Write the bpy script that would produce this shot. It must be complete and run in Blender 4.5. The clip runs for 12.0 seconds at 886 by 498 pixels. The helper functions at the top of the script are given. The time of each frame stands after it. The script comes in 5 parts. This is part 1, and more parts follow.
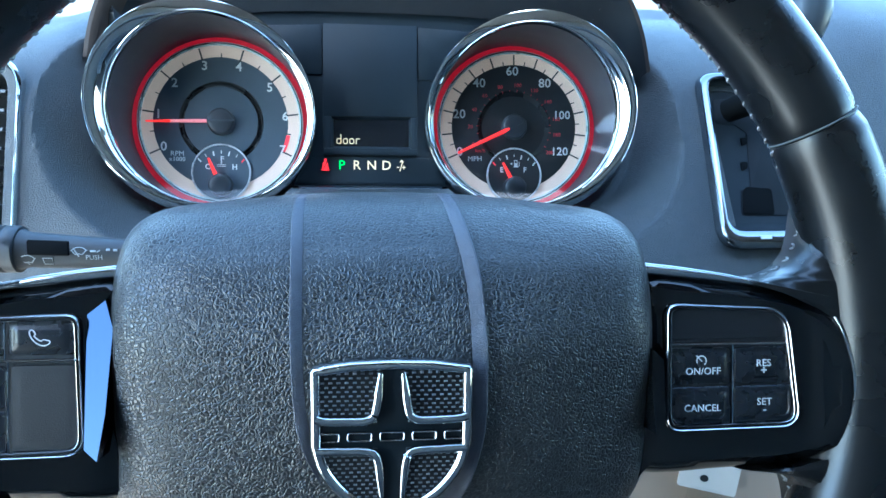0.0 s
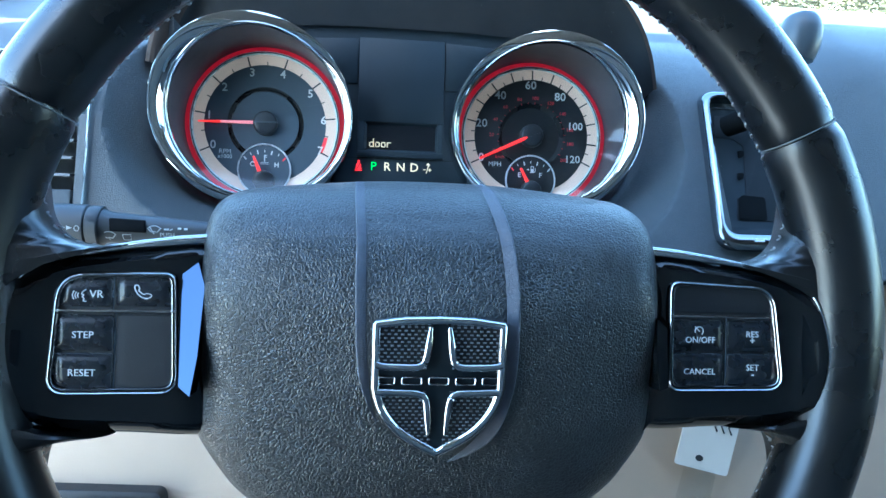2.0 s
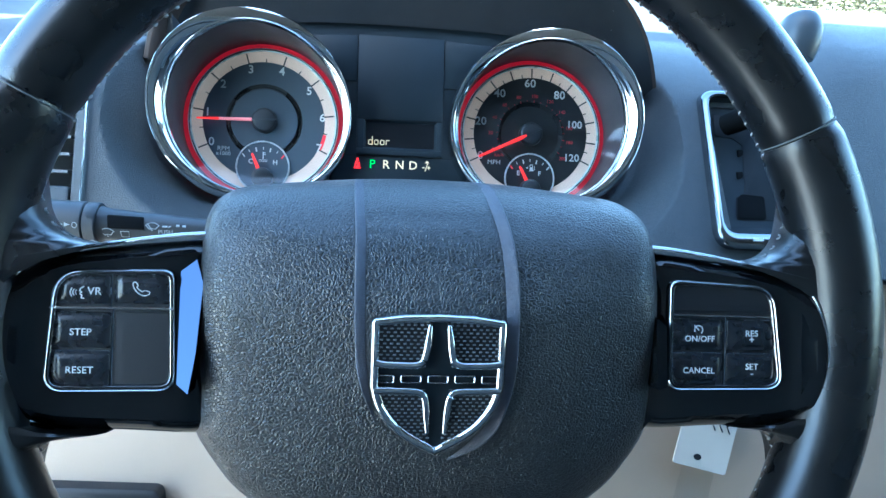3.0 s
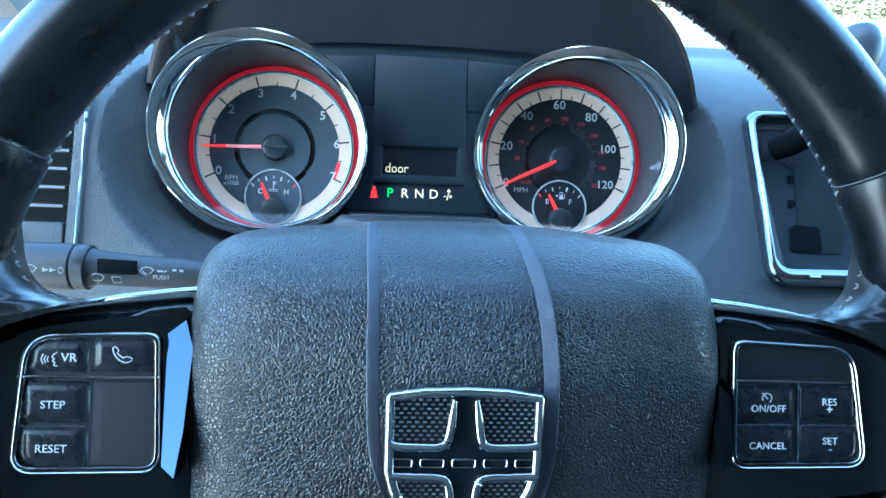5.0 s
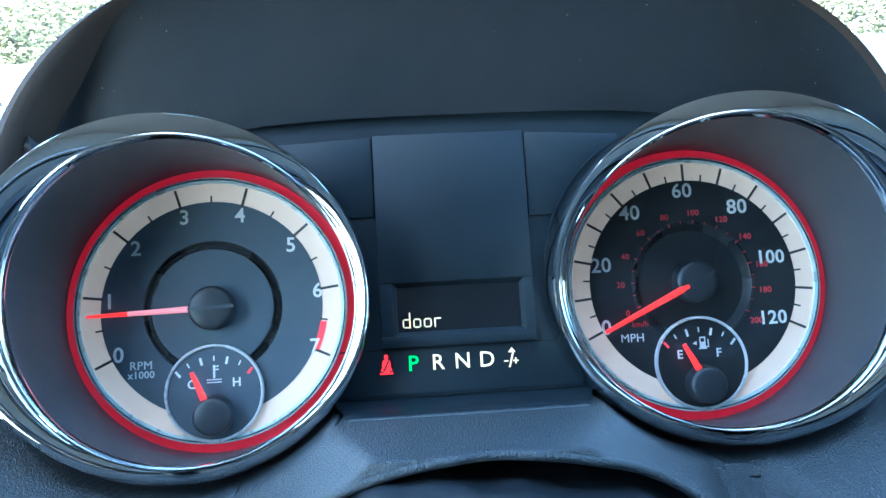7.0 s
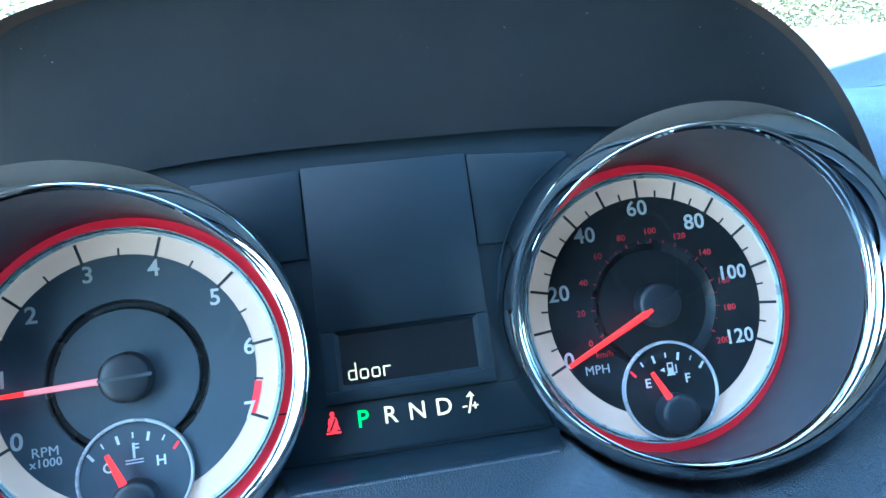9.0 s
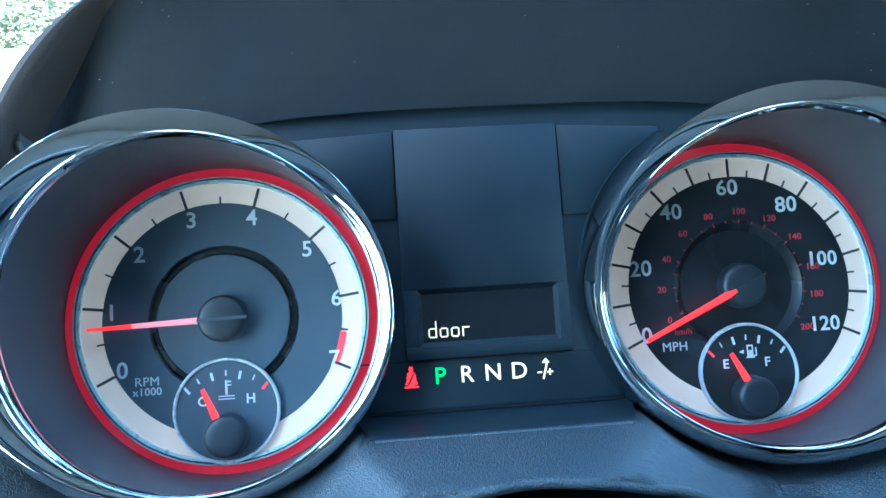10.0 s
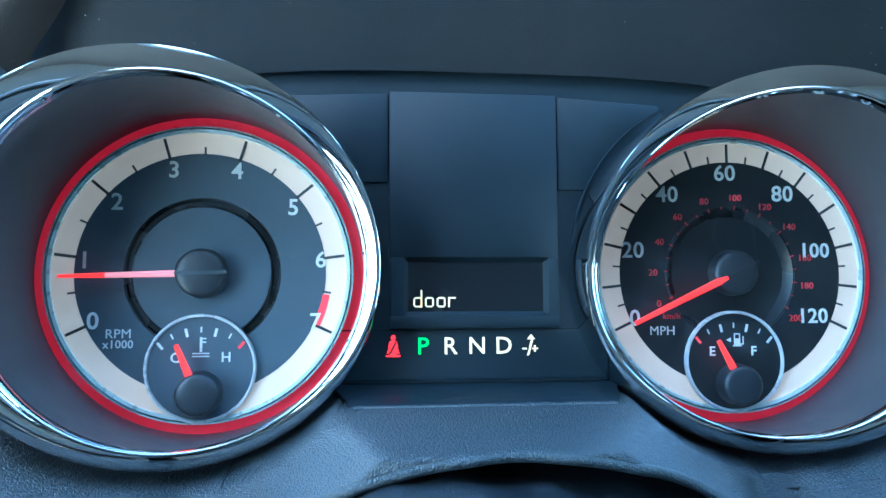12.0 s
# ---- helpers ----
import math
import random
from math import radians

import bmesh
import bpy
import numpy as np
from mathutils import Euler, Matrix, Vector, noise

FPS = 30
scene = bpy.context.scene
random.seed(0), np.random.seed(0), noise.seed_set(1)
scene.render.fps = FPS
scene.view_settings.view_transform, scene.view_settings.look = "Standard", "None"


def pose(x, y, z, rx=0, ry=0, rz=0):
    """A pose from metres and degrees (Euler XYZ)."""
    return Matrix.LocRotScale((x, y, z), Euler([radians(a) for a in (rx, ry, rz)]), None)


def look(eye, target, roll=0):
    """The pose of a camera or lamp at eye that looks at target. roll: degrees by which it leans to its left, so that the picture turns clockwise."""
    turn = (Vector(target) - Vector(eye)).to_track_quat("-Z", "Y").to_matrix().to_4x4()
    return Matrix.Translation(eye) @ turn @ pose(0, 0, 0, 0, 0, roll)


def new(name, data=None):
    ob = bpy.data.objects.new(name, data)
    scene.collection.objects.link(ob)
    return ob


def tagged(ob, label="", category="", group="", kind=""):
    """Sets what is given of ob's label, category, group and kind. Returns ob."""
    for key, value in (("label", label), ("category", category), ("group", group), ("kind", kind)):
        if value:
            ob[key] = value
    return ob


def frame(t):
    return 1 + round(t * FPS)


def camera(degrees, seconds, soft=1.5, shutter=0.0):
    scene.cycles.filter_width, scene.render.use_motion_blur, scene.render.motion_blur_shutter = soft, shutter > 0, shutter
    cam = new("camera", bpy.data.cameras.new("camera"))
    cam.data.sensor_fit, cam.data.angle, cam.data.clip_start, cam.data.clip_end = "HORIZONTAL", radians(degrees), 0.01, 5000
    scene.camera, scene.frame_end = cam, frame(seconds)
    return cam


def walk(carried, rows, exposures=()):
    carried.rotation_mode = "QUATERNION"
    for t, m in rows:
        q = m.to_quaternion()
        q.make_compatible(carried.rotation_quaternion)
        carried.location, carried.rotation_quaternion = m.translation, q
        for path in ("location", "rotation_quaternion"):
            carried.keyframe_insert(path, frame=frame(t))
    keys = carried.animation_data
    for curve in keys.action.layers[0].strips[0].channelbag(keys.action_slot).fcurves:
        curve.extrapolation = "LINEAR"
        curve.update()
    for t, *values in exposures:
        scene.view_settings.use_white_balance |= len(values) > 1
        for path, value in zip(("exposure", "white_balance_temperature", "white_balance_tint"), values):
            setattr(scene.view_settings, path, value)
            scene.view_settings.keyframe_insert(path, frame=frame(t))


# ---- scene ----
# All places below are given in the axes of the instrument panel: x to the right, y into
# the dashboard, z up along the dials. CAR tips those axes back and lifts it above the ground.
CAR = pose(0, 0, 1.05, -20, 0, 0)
cam = camera(65.2, 12.0, soft=1.5)
ROWS = [
    (0.0, -0.0014, -0.4559, -0.0789, -6.10, -0.29, -0.06),
    (0.2, -0.0114, -0.4751, -0.0824, -5.36, 0.10, 0.35),
    (0.5, -0.0223, -0.4986, -0.0912, -4.89, 0.82, 0.70),
    (1.0, -0.0219, -0.4974, -0.0926, -5.24, 1.31, 1.06),
    (1.5, -0.0216, -0.4964, -0.0929, -5.88, 1.23, 1.27),
    (2.0, -0.0213, -0.4955, -0.0939, -6.18, 1.12, 1.49),
    (2.5, -0.0216, -0.4952, -0.0939, -6.41, 0.91, 1.65),
    (4.5, -0.0221, -0.4930, -0.0952, -5.48, 1.44, 1.81),
    (4.8, -0.0220, -0.4890, -0.0938, -5.05, 1.60, 1.75),
    (5.0, -0.0200, -0.4591, -0.0785, -4.63, 1.97, 1.55),
    (5.2, -0.0252, -0.4031, -0.0480, -4.30, 1.90, 1.05),
    (5.3, -0.0221, -0.3814, -0.0412, -3.66, 2.75, 0.90),
    (5.5, -0.0124, -0.3541, -0.0284, -1.63, 4.46, 0.51),
    (5.8, -0.0164, -0.3404, -0.0282, 0.03, 6.22, 0.01),
    (6.0, -0.0184, -0.3324, -0.0300, 0.15, 7.45, -0.62),
    (6.2, -0.0158, -0.3286, -0.0224, -0.26, 7.33, -1.40),
    (6.5, -0.0136, -0.3245, -0.0114, -0.53, 6.95, -2.27),
    (6.8, -0.0230, -0.3035, -0.0106, -1.72, 6.88, -2.91),
    (7.0, -0.0224, -0.2731, -0.0112, -3.64, 6.18, -3.28),
    (7.2, -0.0231, -0.2531, -0.0097, -5.24, 5.73, -3.34),
    (7.5, -0.0280, -0.2345, -0.0114, -9.74, 4.63, -3.06),
    (7.7, -0.0270, -0.2293, -0.0097, -12.18, 3.64, -3.26),
    (9.3, -0.0231, -0.2514, 0.0038, -8.65, 6.63, -8.11),
    (9.5, -0.0321, -0.2483, -0.0017, -6.65, 6.16, -5.44),
    (10.0, -0.0329, -0.2530, -0.0012, -3.96, 4.85, -3.65),
    (10.5, -0.0329, -0.2537, -0.0009, -2.96, 4.57, -3.71),
    (11.0, -0.0339, -0.2514, -0.0039, -3.59, 4.55, -2.69),
    (11.2, -0.0347, -0.2487, -0.0058, -4.25, 4.13, -1.84),
    (11.5, -0.0370, -0.2448, -0.0097, -5.25, 3.79, -0.91),
    (12.0, -0.0369, -0.2452, -0.0086, -5.77, 4.01, -0.22),
]


def eye_pose(x, y, z, yaw, pitch, roll):
    return CAR @ pose(x, y, z, 0, 0, yaw) @ pose(0, 0, 0, 90 + pitch, 0, 0) @ pose(0, 0, 0, 0, 0, roll)


walk(cam, [(t, eye_pose(*row)) for t, *row in ROWS], exposures=[(0.0, 3.79, 5430, -4), (2.0, 3.74, 5290, -5), (4.5, 3.74, 5290, -5), (5.0, 3.86, 5090, -9), (5.5, 3.85, 5230, -16), (6.5, 3.97, 5080, -9), (7.0, 4.02, 5100, -8), (7.5, 4.07, 4850, -7), (9.5, 4.10, 4790, -11), (12.0, 4.10, 4800, -13)])

# ---- daylight ----
SUN_ELEVATION, SUN_AZIMUTH = radians(48), radians(200)   # azimuth clockwise from +y
world = bpy.data.worlds.new("world")
scene.world = world
world.use_nodes = True
sky = world.node_tree.nodes.new("ShaderNodeTexSky")
sky.sky_type, sky.sun_disc = "NISHITA", False
sky.sun_elevation, sky.sun_rotation = SUN_ELEVATION, SUN_AZIMUTH
world.node_tree.links.new(sky.outputs[0], world.node_tree.nodes["Background"].inputs[0])
world.node_tree.nodes["Background"].inputs[1].default_value = 0.15
sun = new("sun", bpy.data.lights.new("sun", "SUN"))
sun.data.energy, sun.data.angle, sun.data.color = 5.0, radians(0.5), (1.0, 0.95, 0.88)
sun.matrix_world = look((math.sin(SUN_AZIMUTH) * math.cos(SUN_ELEVATION) * 20,
                         math.cos(SUN_AZIMUTH) * math.cos(SUN_ELEVATION) * 20,
                         math.sin(SUN_ELEVATION) * 20), (0, 0, 0))


# ---- materials ----
def material(name, base, rough=0.5, metal=0.0, vary=0.15, scale=60.0, bump=0.0, bump_scale=900.0,
             cell=False, emit=0.0, coat=0.0, coat_rough=0.03, warp_by=0.0012, sheen=0.0, rough_vary=0.1, specular=0.5, crease=0.28, sheen_rough=0.35):
    m = bpy.data.materials.new(name)
    m.use_nodes = True
    nt = m.node_tree
    n, l = nt.nodes, nt.links
    b = n["Principled BSDF"]
    b.inputs["Roughness"].default_value = rough
    b.inputs["Metallic"].default_value = metal
    b.inputs["Specular IOR Level"].default_value = specular
    b.inputs["Coat Weight"].default_value = coat
    b.inputs["Sheen Weight"].default_value, b.inputs["Sheen Roughness"].default_value = sheen, sheen_rough
    b.inputs["Coat Roughness"].default_value = coat_rough
    b.inputs["Base Color"].default_value = (*base, 1)
    co = n.new("ShaderNodeTexCoord")
    if vary > 0:
        big = n.new("ShaderNodeTexNoise")
        big.inputs["Scale"].default_value, big.inputs["Detail"].default_value = scale, 6
        l.new(co.outputs["Object"], big.inputs["Vector"])
        mix = n.new("ShaderNodeMix")
        mix.data_type = "RGBA"
        mix.inputs["A"].default_value = (*[c * (1 - vary) for c in base], 1)
        mix.inputs["B"].default_value = (*[min(1, c * (1 + vary)) for c in base], 1)
        l.new(big.outputs[0], mix.inputs["Factor"])
        l.new(mix.outputs["Result"], b.inputs["Base Color"])
        rr = n.new("ShaderNodeMapRange")
        rr.inputs["To Min"].default_value, rr.inputs["To Max"].default_value = max(0, rough - rough_vary * 0.5), min(1, rough + rough_vary * 0.5)
        rr.inputs["From Min"].default_value, rr.inputs["From Max"].default_value = 0.3, 0.7
        l.new(big.outputs[0], rr.inputs["Value"])
        l.new(rr.outputs[0], b.inputs["Roughness"])
    if bump > 0:
        bp = n.new("ShaderNodeBump")
        bp.inputs["Strength"].default_value, bp.inputs["Distance"].default_value = min(1, bump), 0.0005 * max(1, bump)
        if cell:
            warp = n.new("ShaderNodeTexNoise")
            warp.inputs["Scale"].default_value = bump_scale * 0.7
            l.new(co.outputs["Object"], warp.inputs["Vector"])
            add = n.new("ShaderNodeMix")
            add.data_type = "RGBA"
            add.blend_type = "LINEAR_LIGHT"
            add.inputs["Factor"].default_value = warp_by
            l.new(co.outputs["Object"], add.inputs["A"])
            l.new(warp.outputs[1], add.inputs["B"])
            tex = n.new("ShaderNodeTexVoronoi")
            tex.feature = "DISTANCE_TO_EDGE"
            tex.inputs["Scale"].default_value = bump_scale
            l.new(add.outputs["Result"], tex.inputs["Vector"])
            ramp = n.new("ShaderNodeMapRange")
            ramp.inputs["From Max"].default_value = crease
            ramp.interpolation_type = "SMOOTHSTEP"
            l.new(tex.outputs["Distance"], ramp.inputs["Value"])
            l.new(ramp.outputs[0], bp.inputs["Height"])
        else:
            tex = n.new("ShaderNodeTexNoise")
            tex.inputs["Scale"].default_value, tex.inputs["Detail"].default_value = bump_scale, 3
            l.new(co.outputs["Object"], tex.inputs["Vector"])
            l.new(tex.outputs[0], bp.inputs["Height"])
        l.new(bp.outputs[0], b.inputs["Normal"])
    if emit > 0:
        b.inputs["Emission Color"].default_value = (*base, 1)
        b.inputs["Emission Strength"].default_value = emit
    return m


def dusty(m, dust, scale, low, high):
    """Lays a film of dust over a material in soft uneven patches."""
    n, l = m.node_tree.nodes, m.node_tree.links
    b = n["Principled BSDF"]
    old = b.inputs["Base Color"].links[0].from_socket
    co, big, fine, mul, lim, mix = (n.new("ShaderNodeTexCoord"), n.new("ShaderNodeTexNoise"), n.new("ShaderNodeTexNoise"), n.new("ShaderNodeMath"), n.new("ShaderNodeMapRange"), n.new("ShaderNodeMix"))
    big.inputs["Scale"].default_value, big.inputs["Detail"].default_value = scale, 3
    fine.inputs["Scale"].default_value, fine.inputs["Detail"].default_value = scale * 9, 5
    mul.operation = "MULTIPLY"
    mix.data_type = "RGBA"
    lim.inputs["From Min"].default_value, lim.inputs["From Max"].default_value = low, high
    l.new(co.outputs["Object"], big.inputs["Vector"])
    l.new(co.outputs["Object"], fine.inputs["Vector"])
    l.new(big.outputs[0], mul.inputs[0])
    l.new(fine.outputs[0], mul.inputs[1])
    l.new(mul.outputs[0], lim.inputs["Value"])
    l.new(lim.outputs[0], mix.inputs["Factor"])
    l.new(old, mix.inputs["A"])
    mix.inputs["B"].default_value = (*dust, 1)
    l.new(mix.outputs["Result"], b.inputs["Base Color"])


def clear(name, gloss=0.0, tint=(0.97, 0.98, 0.98), even=0.0):
    """Thin clear plastic or glass: straight through, with a reflection by its Fresnel gloss, or an even share of it for a pane."""
    m = bpy.data.materials.new(name)
    m.use_nodes = True
    n, l = m.node_tree.nodes, m.node_tree.links
    n.remove(n["Principled BSDF"])
    tr, gl, mx, fr = n.new("ShaderNodeBsdfTransparent"), n.new("ShaderNodeBsdfGlossy"), n.new("ShaderNodeMixShader"), n.new("ShaderNodeFresnel")
    tr.inputs[0].default_value = (*tint, 1)
    gl.inputs["Roughness"].default_value = gloss
    fr.inputs["IOR"].default_value = 1.45
    mx.inputs[0].default_value = even
    if not even:
        l.new(fr.outputs[0], mx.inputs[0])
    l.new(tr.outputs[0], mx.inputs[1]); l.new(gl.outputs[0], mx.inputs[2])
    l.new(mx.outputs[0], n["Material Output"].inputs["Surface"])
    return m


M = dict(
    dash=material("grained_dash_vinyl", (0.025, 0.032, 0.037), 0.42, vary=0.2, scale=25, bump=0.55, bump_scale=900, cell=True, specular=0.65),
    # paler copy of the dash vinyl: the sky's sheen on top, as colour
    dash_top=material("dash_top_skylit", (0.06, 0.067, 0.075), 0.55, vary=0.2, scale=25, bump=0.5, bump_scale=700, cell=True),
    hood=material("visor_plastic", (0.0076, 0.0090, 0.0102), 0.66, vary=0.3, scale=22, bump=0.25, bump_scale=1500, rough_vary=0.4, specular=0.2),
    # the brown stands for warm light reflected onto the lip
    hood_edge=material("visor_edge_lit", (0.040, 0.027, 0.019), 0.7, vary=0.25, scale=60, bump=0.3, bump_scale=1200, cell=True, specular=0.25),
    panel=material("cluster_panel", (0.0082, 0.0138, 0.0185), 0.5, vary=0.3, scale=45, bump=0.15, bump_scale=2500, specular=0.25),
    panel_dark=material("cluster_panel_dark", (0.0082, 0.0138, 0.0185), 0.45, vary=0.3, scale=45, bump=0.1, bump_scale=2500, specular=0.25),
    chrome=material("chrome", (0.66, 0.68, 0.69), 0.04, 1.0, vary=0.04, scale=90, rough_vary=0.05),
    satin=material("satin_chrome", (0.6, 0.63, 0.66), 0.22, 1.0, vary=0.06, scale=200),
    wall=material("gauge_wall", (0.048, 0.050, 0.058), 0.45, vary=0.15, scale=80, bump=0.1, bump_scale=3000),
    red_ring=material("red_ring", (0.62, 0.010, 0.035), 0.35, vary=0.06, scale=120, emit=0.03),
    ring_grey=material("ring_grey", (0.62, 0.72, 0.72), 0.30, 0.3, vary=0.08, scale=200),
    cream=material("cream_band", (0.72, 0.55, 0.445), 0.6, vary=0.06, scale=90, emit=0.02),
    face=material("tacho_face", (0.054, 0.076, 0.100), 0.55, vary=0.1, scale=120, bump=0.06, bump_scale=4000),
    face_black=material("speedo_face", (0.011, 0.014, 0.017), 0.45, vary=0.1, scale=120),
    groove=material("dial_groove", (0.008, 0.010, 0.012), 0.7, vary=0.1, specular=0.15),
    channel=material("dial_channel", (0.016, 0.019, 0.022), 0.28, vary=0.1),
    mesh_dot=material("mesh_dot", (0.17, 0.19, 0.21), 0.35, 0.3, vary=0.15, scale=200),
    ink=material("black_ink", (0.014, 0.015, 0.017), 0.6, vary=0.0),
    white_ink=material("white_ink", (0.68, 0.69, 0.68), 0.6, vary=0.04),
    button_ink=material("button_ink", (0.70, 0.71, 0.71), 0.5, vary=0.04),
    grey_ink=material("grey_ink", (0.6, 0.64, 0.66), 0.6, vary=0.04),
    stalk_ink=material("stalk_ink", (0.30, 0.34, 0.36), 0.6, vary=0.04),
    tick=material("tick_grey", (0.03, 0.036, 0.042), 0.6, vary=0.0),
    dust=material("dust", (0.22, 0.22, 0.21), 0.9, vary=0.1, scale=300),
    red_ink=material("red_ink", (0.75, 0.035, 0.055), 0.6, vary=0.04, emit=0.06),
    red_small=material("dim_red_ink", (0.66, 0.04, 0.06), 0.6, vary=0.04),
    needle=material("needle_red", (0.85, 0.02, 0.02), 0.4, vary=0.04, emit=0.1),
    needle_pale=material("needle_pale", (0.85, 0.25, 0.28), 0.4, vary=0.04, emit=0.05),
    cap=material("needle_cap", (0.018, 0.022, 0.028), 0.4, vary=0.15, scale=200),
    rib=material("cap_rib", (0.05, 0.06, 0.07), 0.4, vary=0.1),
    lens=clear("clear_lens", 0.02),
    lcd=material("display_glass", (0.006, 0.007, 0.009), 0.2, vary=0.1),
    amber=material("lit_amber", (0.9, 0.70, 0.42), 0.5, vary=0.0, emit=0.055),
    green=material("lit_green", (0.03, 0.75, 0.10), 0.5, vary=0.0, emit=0.085),
    lit_red=material("lit_red", (0.9, 0.02, 0.03), 0.5, vary=0.0, emit=0.12),
    leather=material("wheel_leather", (0.0045, 0.005, 0.0056), 0.30, vary=0.4, scale=45, bump=0.10, bump_scale=1300, cell=True, rough_vary=0.16, coat=0.4, coat_rough=0.22),
    grain=material("airbag_vinyl", (0.0095, 0.0120, 0.0145), 0.33, vary=0.15, scale=40, bump=0.55, bump_scale=740, cell=True, specular=0.9, warp_by=0.0010, rough_vary=0.08, sheen=0.10, sheen_rough=0.25, crease=0.22),
    # seam vinyl much paler than the cover: the light on its slope, painted in
    strip=material("airbag_seam_lit", (0.098, 0.104, 0.128), 0.42, vary=0.3, scale=250, bump=0.5, bump_scale=1400, cell=True),
    dark_chrome=material("dark_chrome", (0.30, 0.35, 0.42), 0.07, 1.0, vary=0.06, scale=60),
    # blue base stands for the sky's reflection in the left cheek
    cheek=material("cheek_sky_tint", (0.030, 0.043, 0.070), 0.06, 1.0, vary=0.05, scale=60),
    slot=material("slot_plate", (0.0065, 0.0085, 0.011), 0.7, vary=0.2, scale=80, specular=0.25),
    gate=material("gate_plate", (0.011, 0.016, 0.021), 0.75, vary=0.2, scale=80, specular=0.25),
    # near-black for shaded recesses that are drawn flat, and for the lever
    void=material("dark_slot", (0.004, 0.0045, 0.005), 0.8, vary=0.1, specular=0.05),
    gate_chrome=material("gate_chrome", (0.28, 0.30, 0.32), 0.13, 1.0, vary=0.06, scale=90),
    worn=material("worn_leather", (0.10, 0.105, 0.105), 0.6, vary=0.5, scale=200, bump=0.3, bump_scale=900),
    knob=material("knob_plastic", (0.055, 0.068, 0.082), 0.35, vary=0.1, scale=80),
    silver=material("silver_paint", (0.62, 0.64, 0.65), 0.3, 0.2, vary=0.05, scale=200),
    thread=material("grey_thread", (0.30, 0.30, 0.30), 0.85, vary=0.2, scale=900),
    gloss=material("gloss_black", (0.004, 0.005, 0.006), 0.05, vary=0.1, scale=60, rough_vary=0.05, specular=0.45),
    button=material("button_black", (0.0095, 0.012, 0.016), 0.27, vary=0.2, scale=150, bump=0.1, bump_scale=3000),
    pad=material("button_pad", (0.008, 0.009, 0.012), 0.45, vary=0.3, scale=150, bump=0.2, bump_scale=2500),
    black=material("black_plastic", (0.014, 0.015, 0.017), 0.45, vary=0.2, scale=80, bump=0.2, bump_scale=2000),
    stalk=material("stalk_plastic", (0.028, 0.032, 0.037), 0.4, vary=0.2, scale=80, bump=0.15, bump_scale=2500),
    beige=material("beige_plastic", (0.43, 0.318, 0.225), 0.6, vary=0.08, scale=20, bump=0.3, bump_scale=1200, cell=True),
    boot=material("boot_vinyl", (0.012, 0.014, 0.017), 0.38, vary=0.3, scale=60, bump=0.4, bump_scale=1300, cell=True),
    carpet=material("grey_carpet", (0.05, 0.05, 0.05), 0.95, vary=0.4, scale=300, bump=0.8, bump_scale=1200),
    cloth=material("headliner_cloth", (0.070, 0.072, 0.076), 0.9, vary=0.1, scale=200, bump=0.4, bump_scale=1500),
    # dark cloth for unseen walls that keep light off the dashboard
    shade_cloth=material("shade_cloth", (0.055, 0.058, 0.062), 0.9, vary=0.2, scale=120, bump=0.4, bump_scale=1200),
    paper=material("white_tag", (0.74, 0.69, 0.61), 0.6, vary=0.06, scale=60),
    plastic_clear=clear("clear_sleeve", 0.1, even=0.06),
    glass=clear("window_glass", 0.0, (0.94, 0.955, 0.95), 0.03),
    side_glass=clear("side_glass", 0.0, (0.80, 0.83, 0.82), 0.03),
    asphalt=material("pale_asphalt", (0.38, 0.37, 0.35), 0.9, vary=0.3, scale=3.0, bump=0.5, bump_scale=60),
    fence=material("pale_fence", (0.55, 0.54, 0.50), 0.7, vary=0.1, scale=2.0, bump=0.2, bump_scale=20),
    leaf=material("hedge_leaf", (0.15, 0.140, 0.072), 0.6, vary=0.25, scale=2.5),
    bark=material("bark", (0.12, 0.09, 0.06), 0.9, vary=0.4, scale=9, bump=0.8, bump_scale=30),
)
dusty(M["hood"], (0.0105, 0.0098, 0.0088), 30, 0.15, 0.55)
dusty(M["dash"], (0.037, 0.041, 0.044), 14, 0.18, 0.50)


# ---- building helpers ----
def thing(name, label, category, origin=(0, 0, 0), group="", kind="", car=True):
    ob = new(name)
    ob.empty_display_size = 0.01
    ob.matrix_world = (CAR if car else Matrix()) @ Matrix.Translation(origin)
    return tagged(ob, label, category, group, kind)


def part(name, bm, mat, parent, label="", smooth=True, kind=""):
    """Links a bmesh, given in the axes of the instrument panel, as one mesh object under a thing or a part."""
    me = bpy.data.meshes.new(name)
    bmesh.ops.recalc_face_normals(bm, faces=bm.faces)
    bm.to_mesh(me)
    bm.free()
    me.materials.append(M[mat])
    for p in me.polygons:
        p.use_smooth = smooth and len(p.vertices) <= 6
    if smooth:
        me.set_sharp_from_angle(angle=radians(40))
    ob = new(name, me)
    ob.parent = parent
    if parent.type == "EMPTY":
        ob.matrix_basis = Matrix.Translation(-Vector(ZERO[parent.name]))
    return tagged(ob, label, kind=kind)


ZERO = {}


def start(name, label, category, origin=(0, 0, 0), group="", kind="", car=True):
    ob = thing(name, label, category, origin, group, kind, car)
    ZERO[ob.name] = origin
    return ob


def loft(rings, closed=True, cap_first=False, cap_last=False):
    bm = bmesh.new()
    rows = [[bm.verts.new(p) for p in ring] for ring in rings]
    n = len(rows[0])
    for a, b in zip(rows, rows[1:]):
        for i in range(n if closed else n - 1):
            j = (i + 1) % n
            bm.faces.new((a[i], a[j], b[j], b[i]))
    if cap_first:
        bm.faces.new(rows[0])
    if cap_last:
        bm.faces.new(rows[-1][::-1])
    return bm


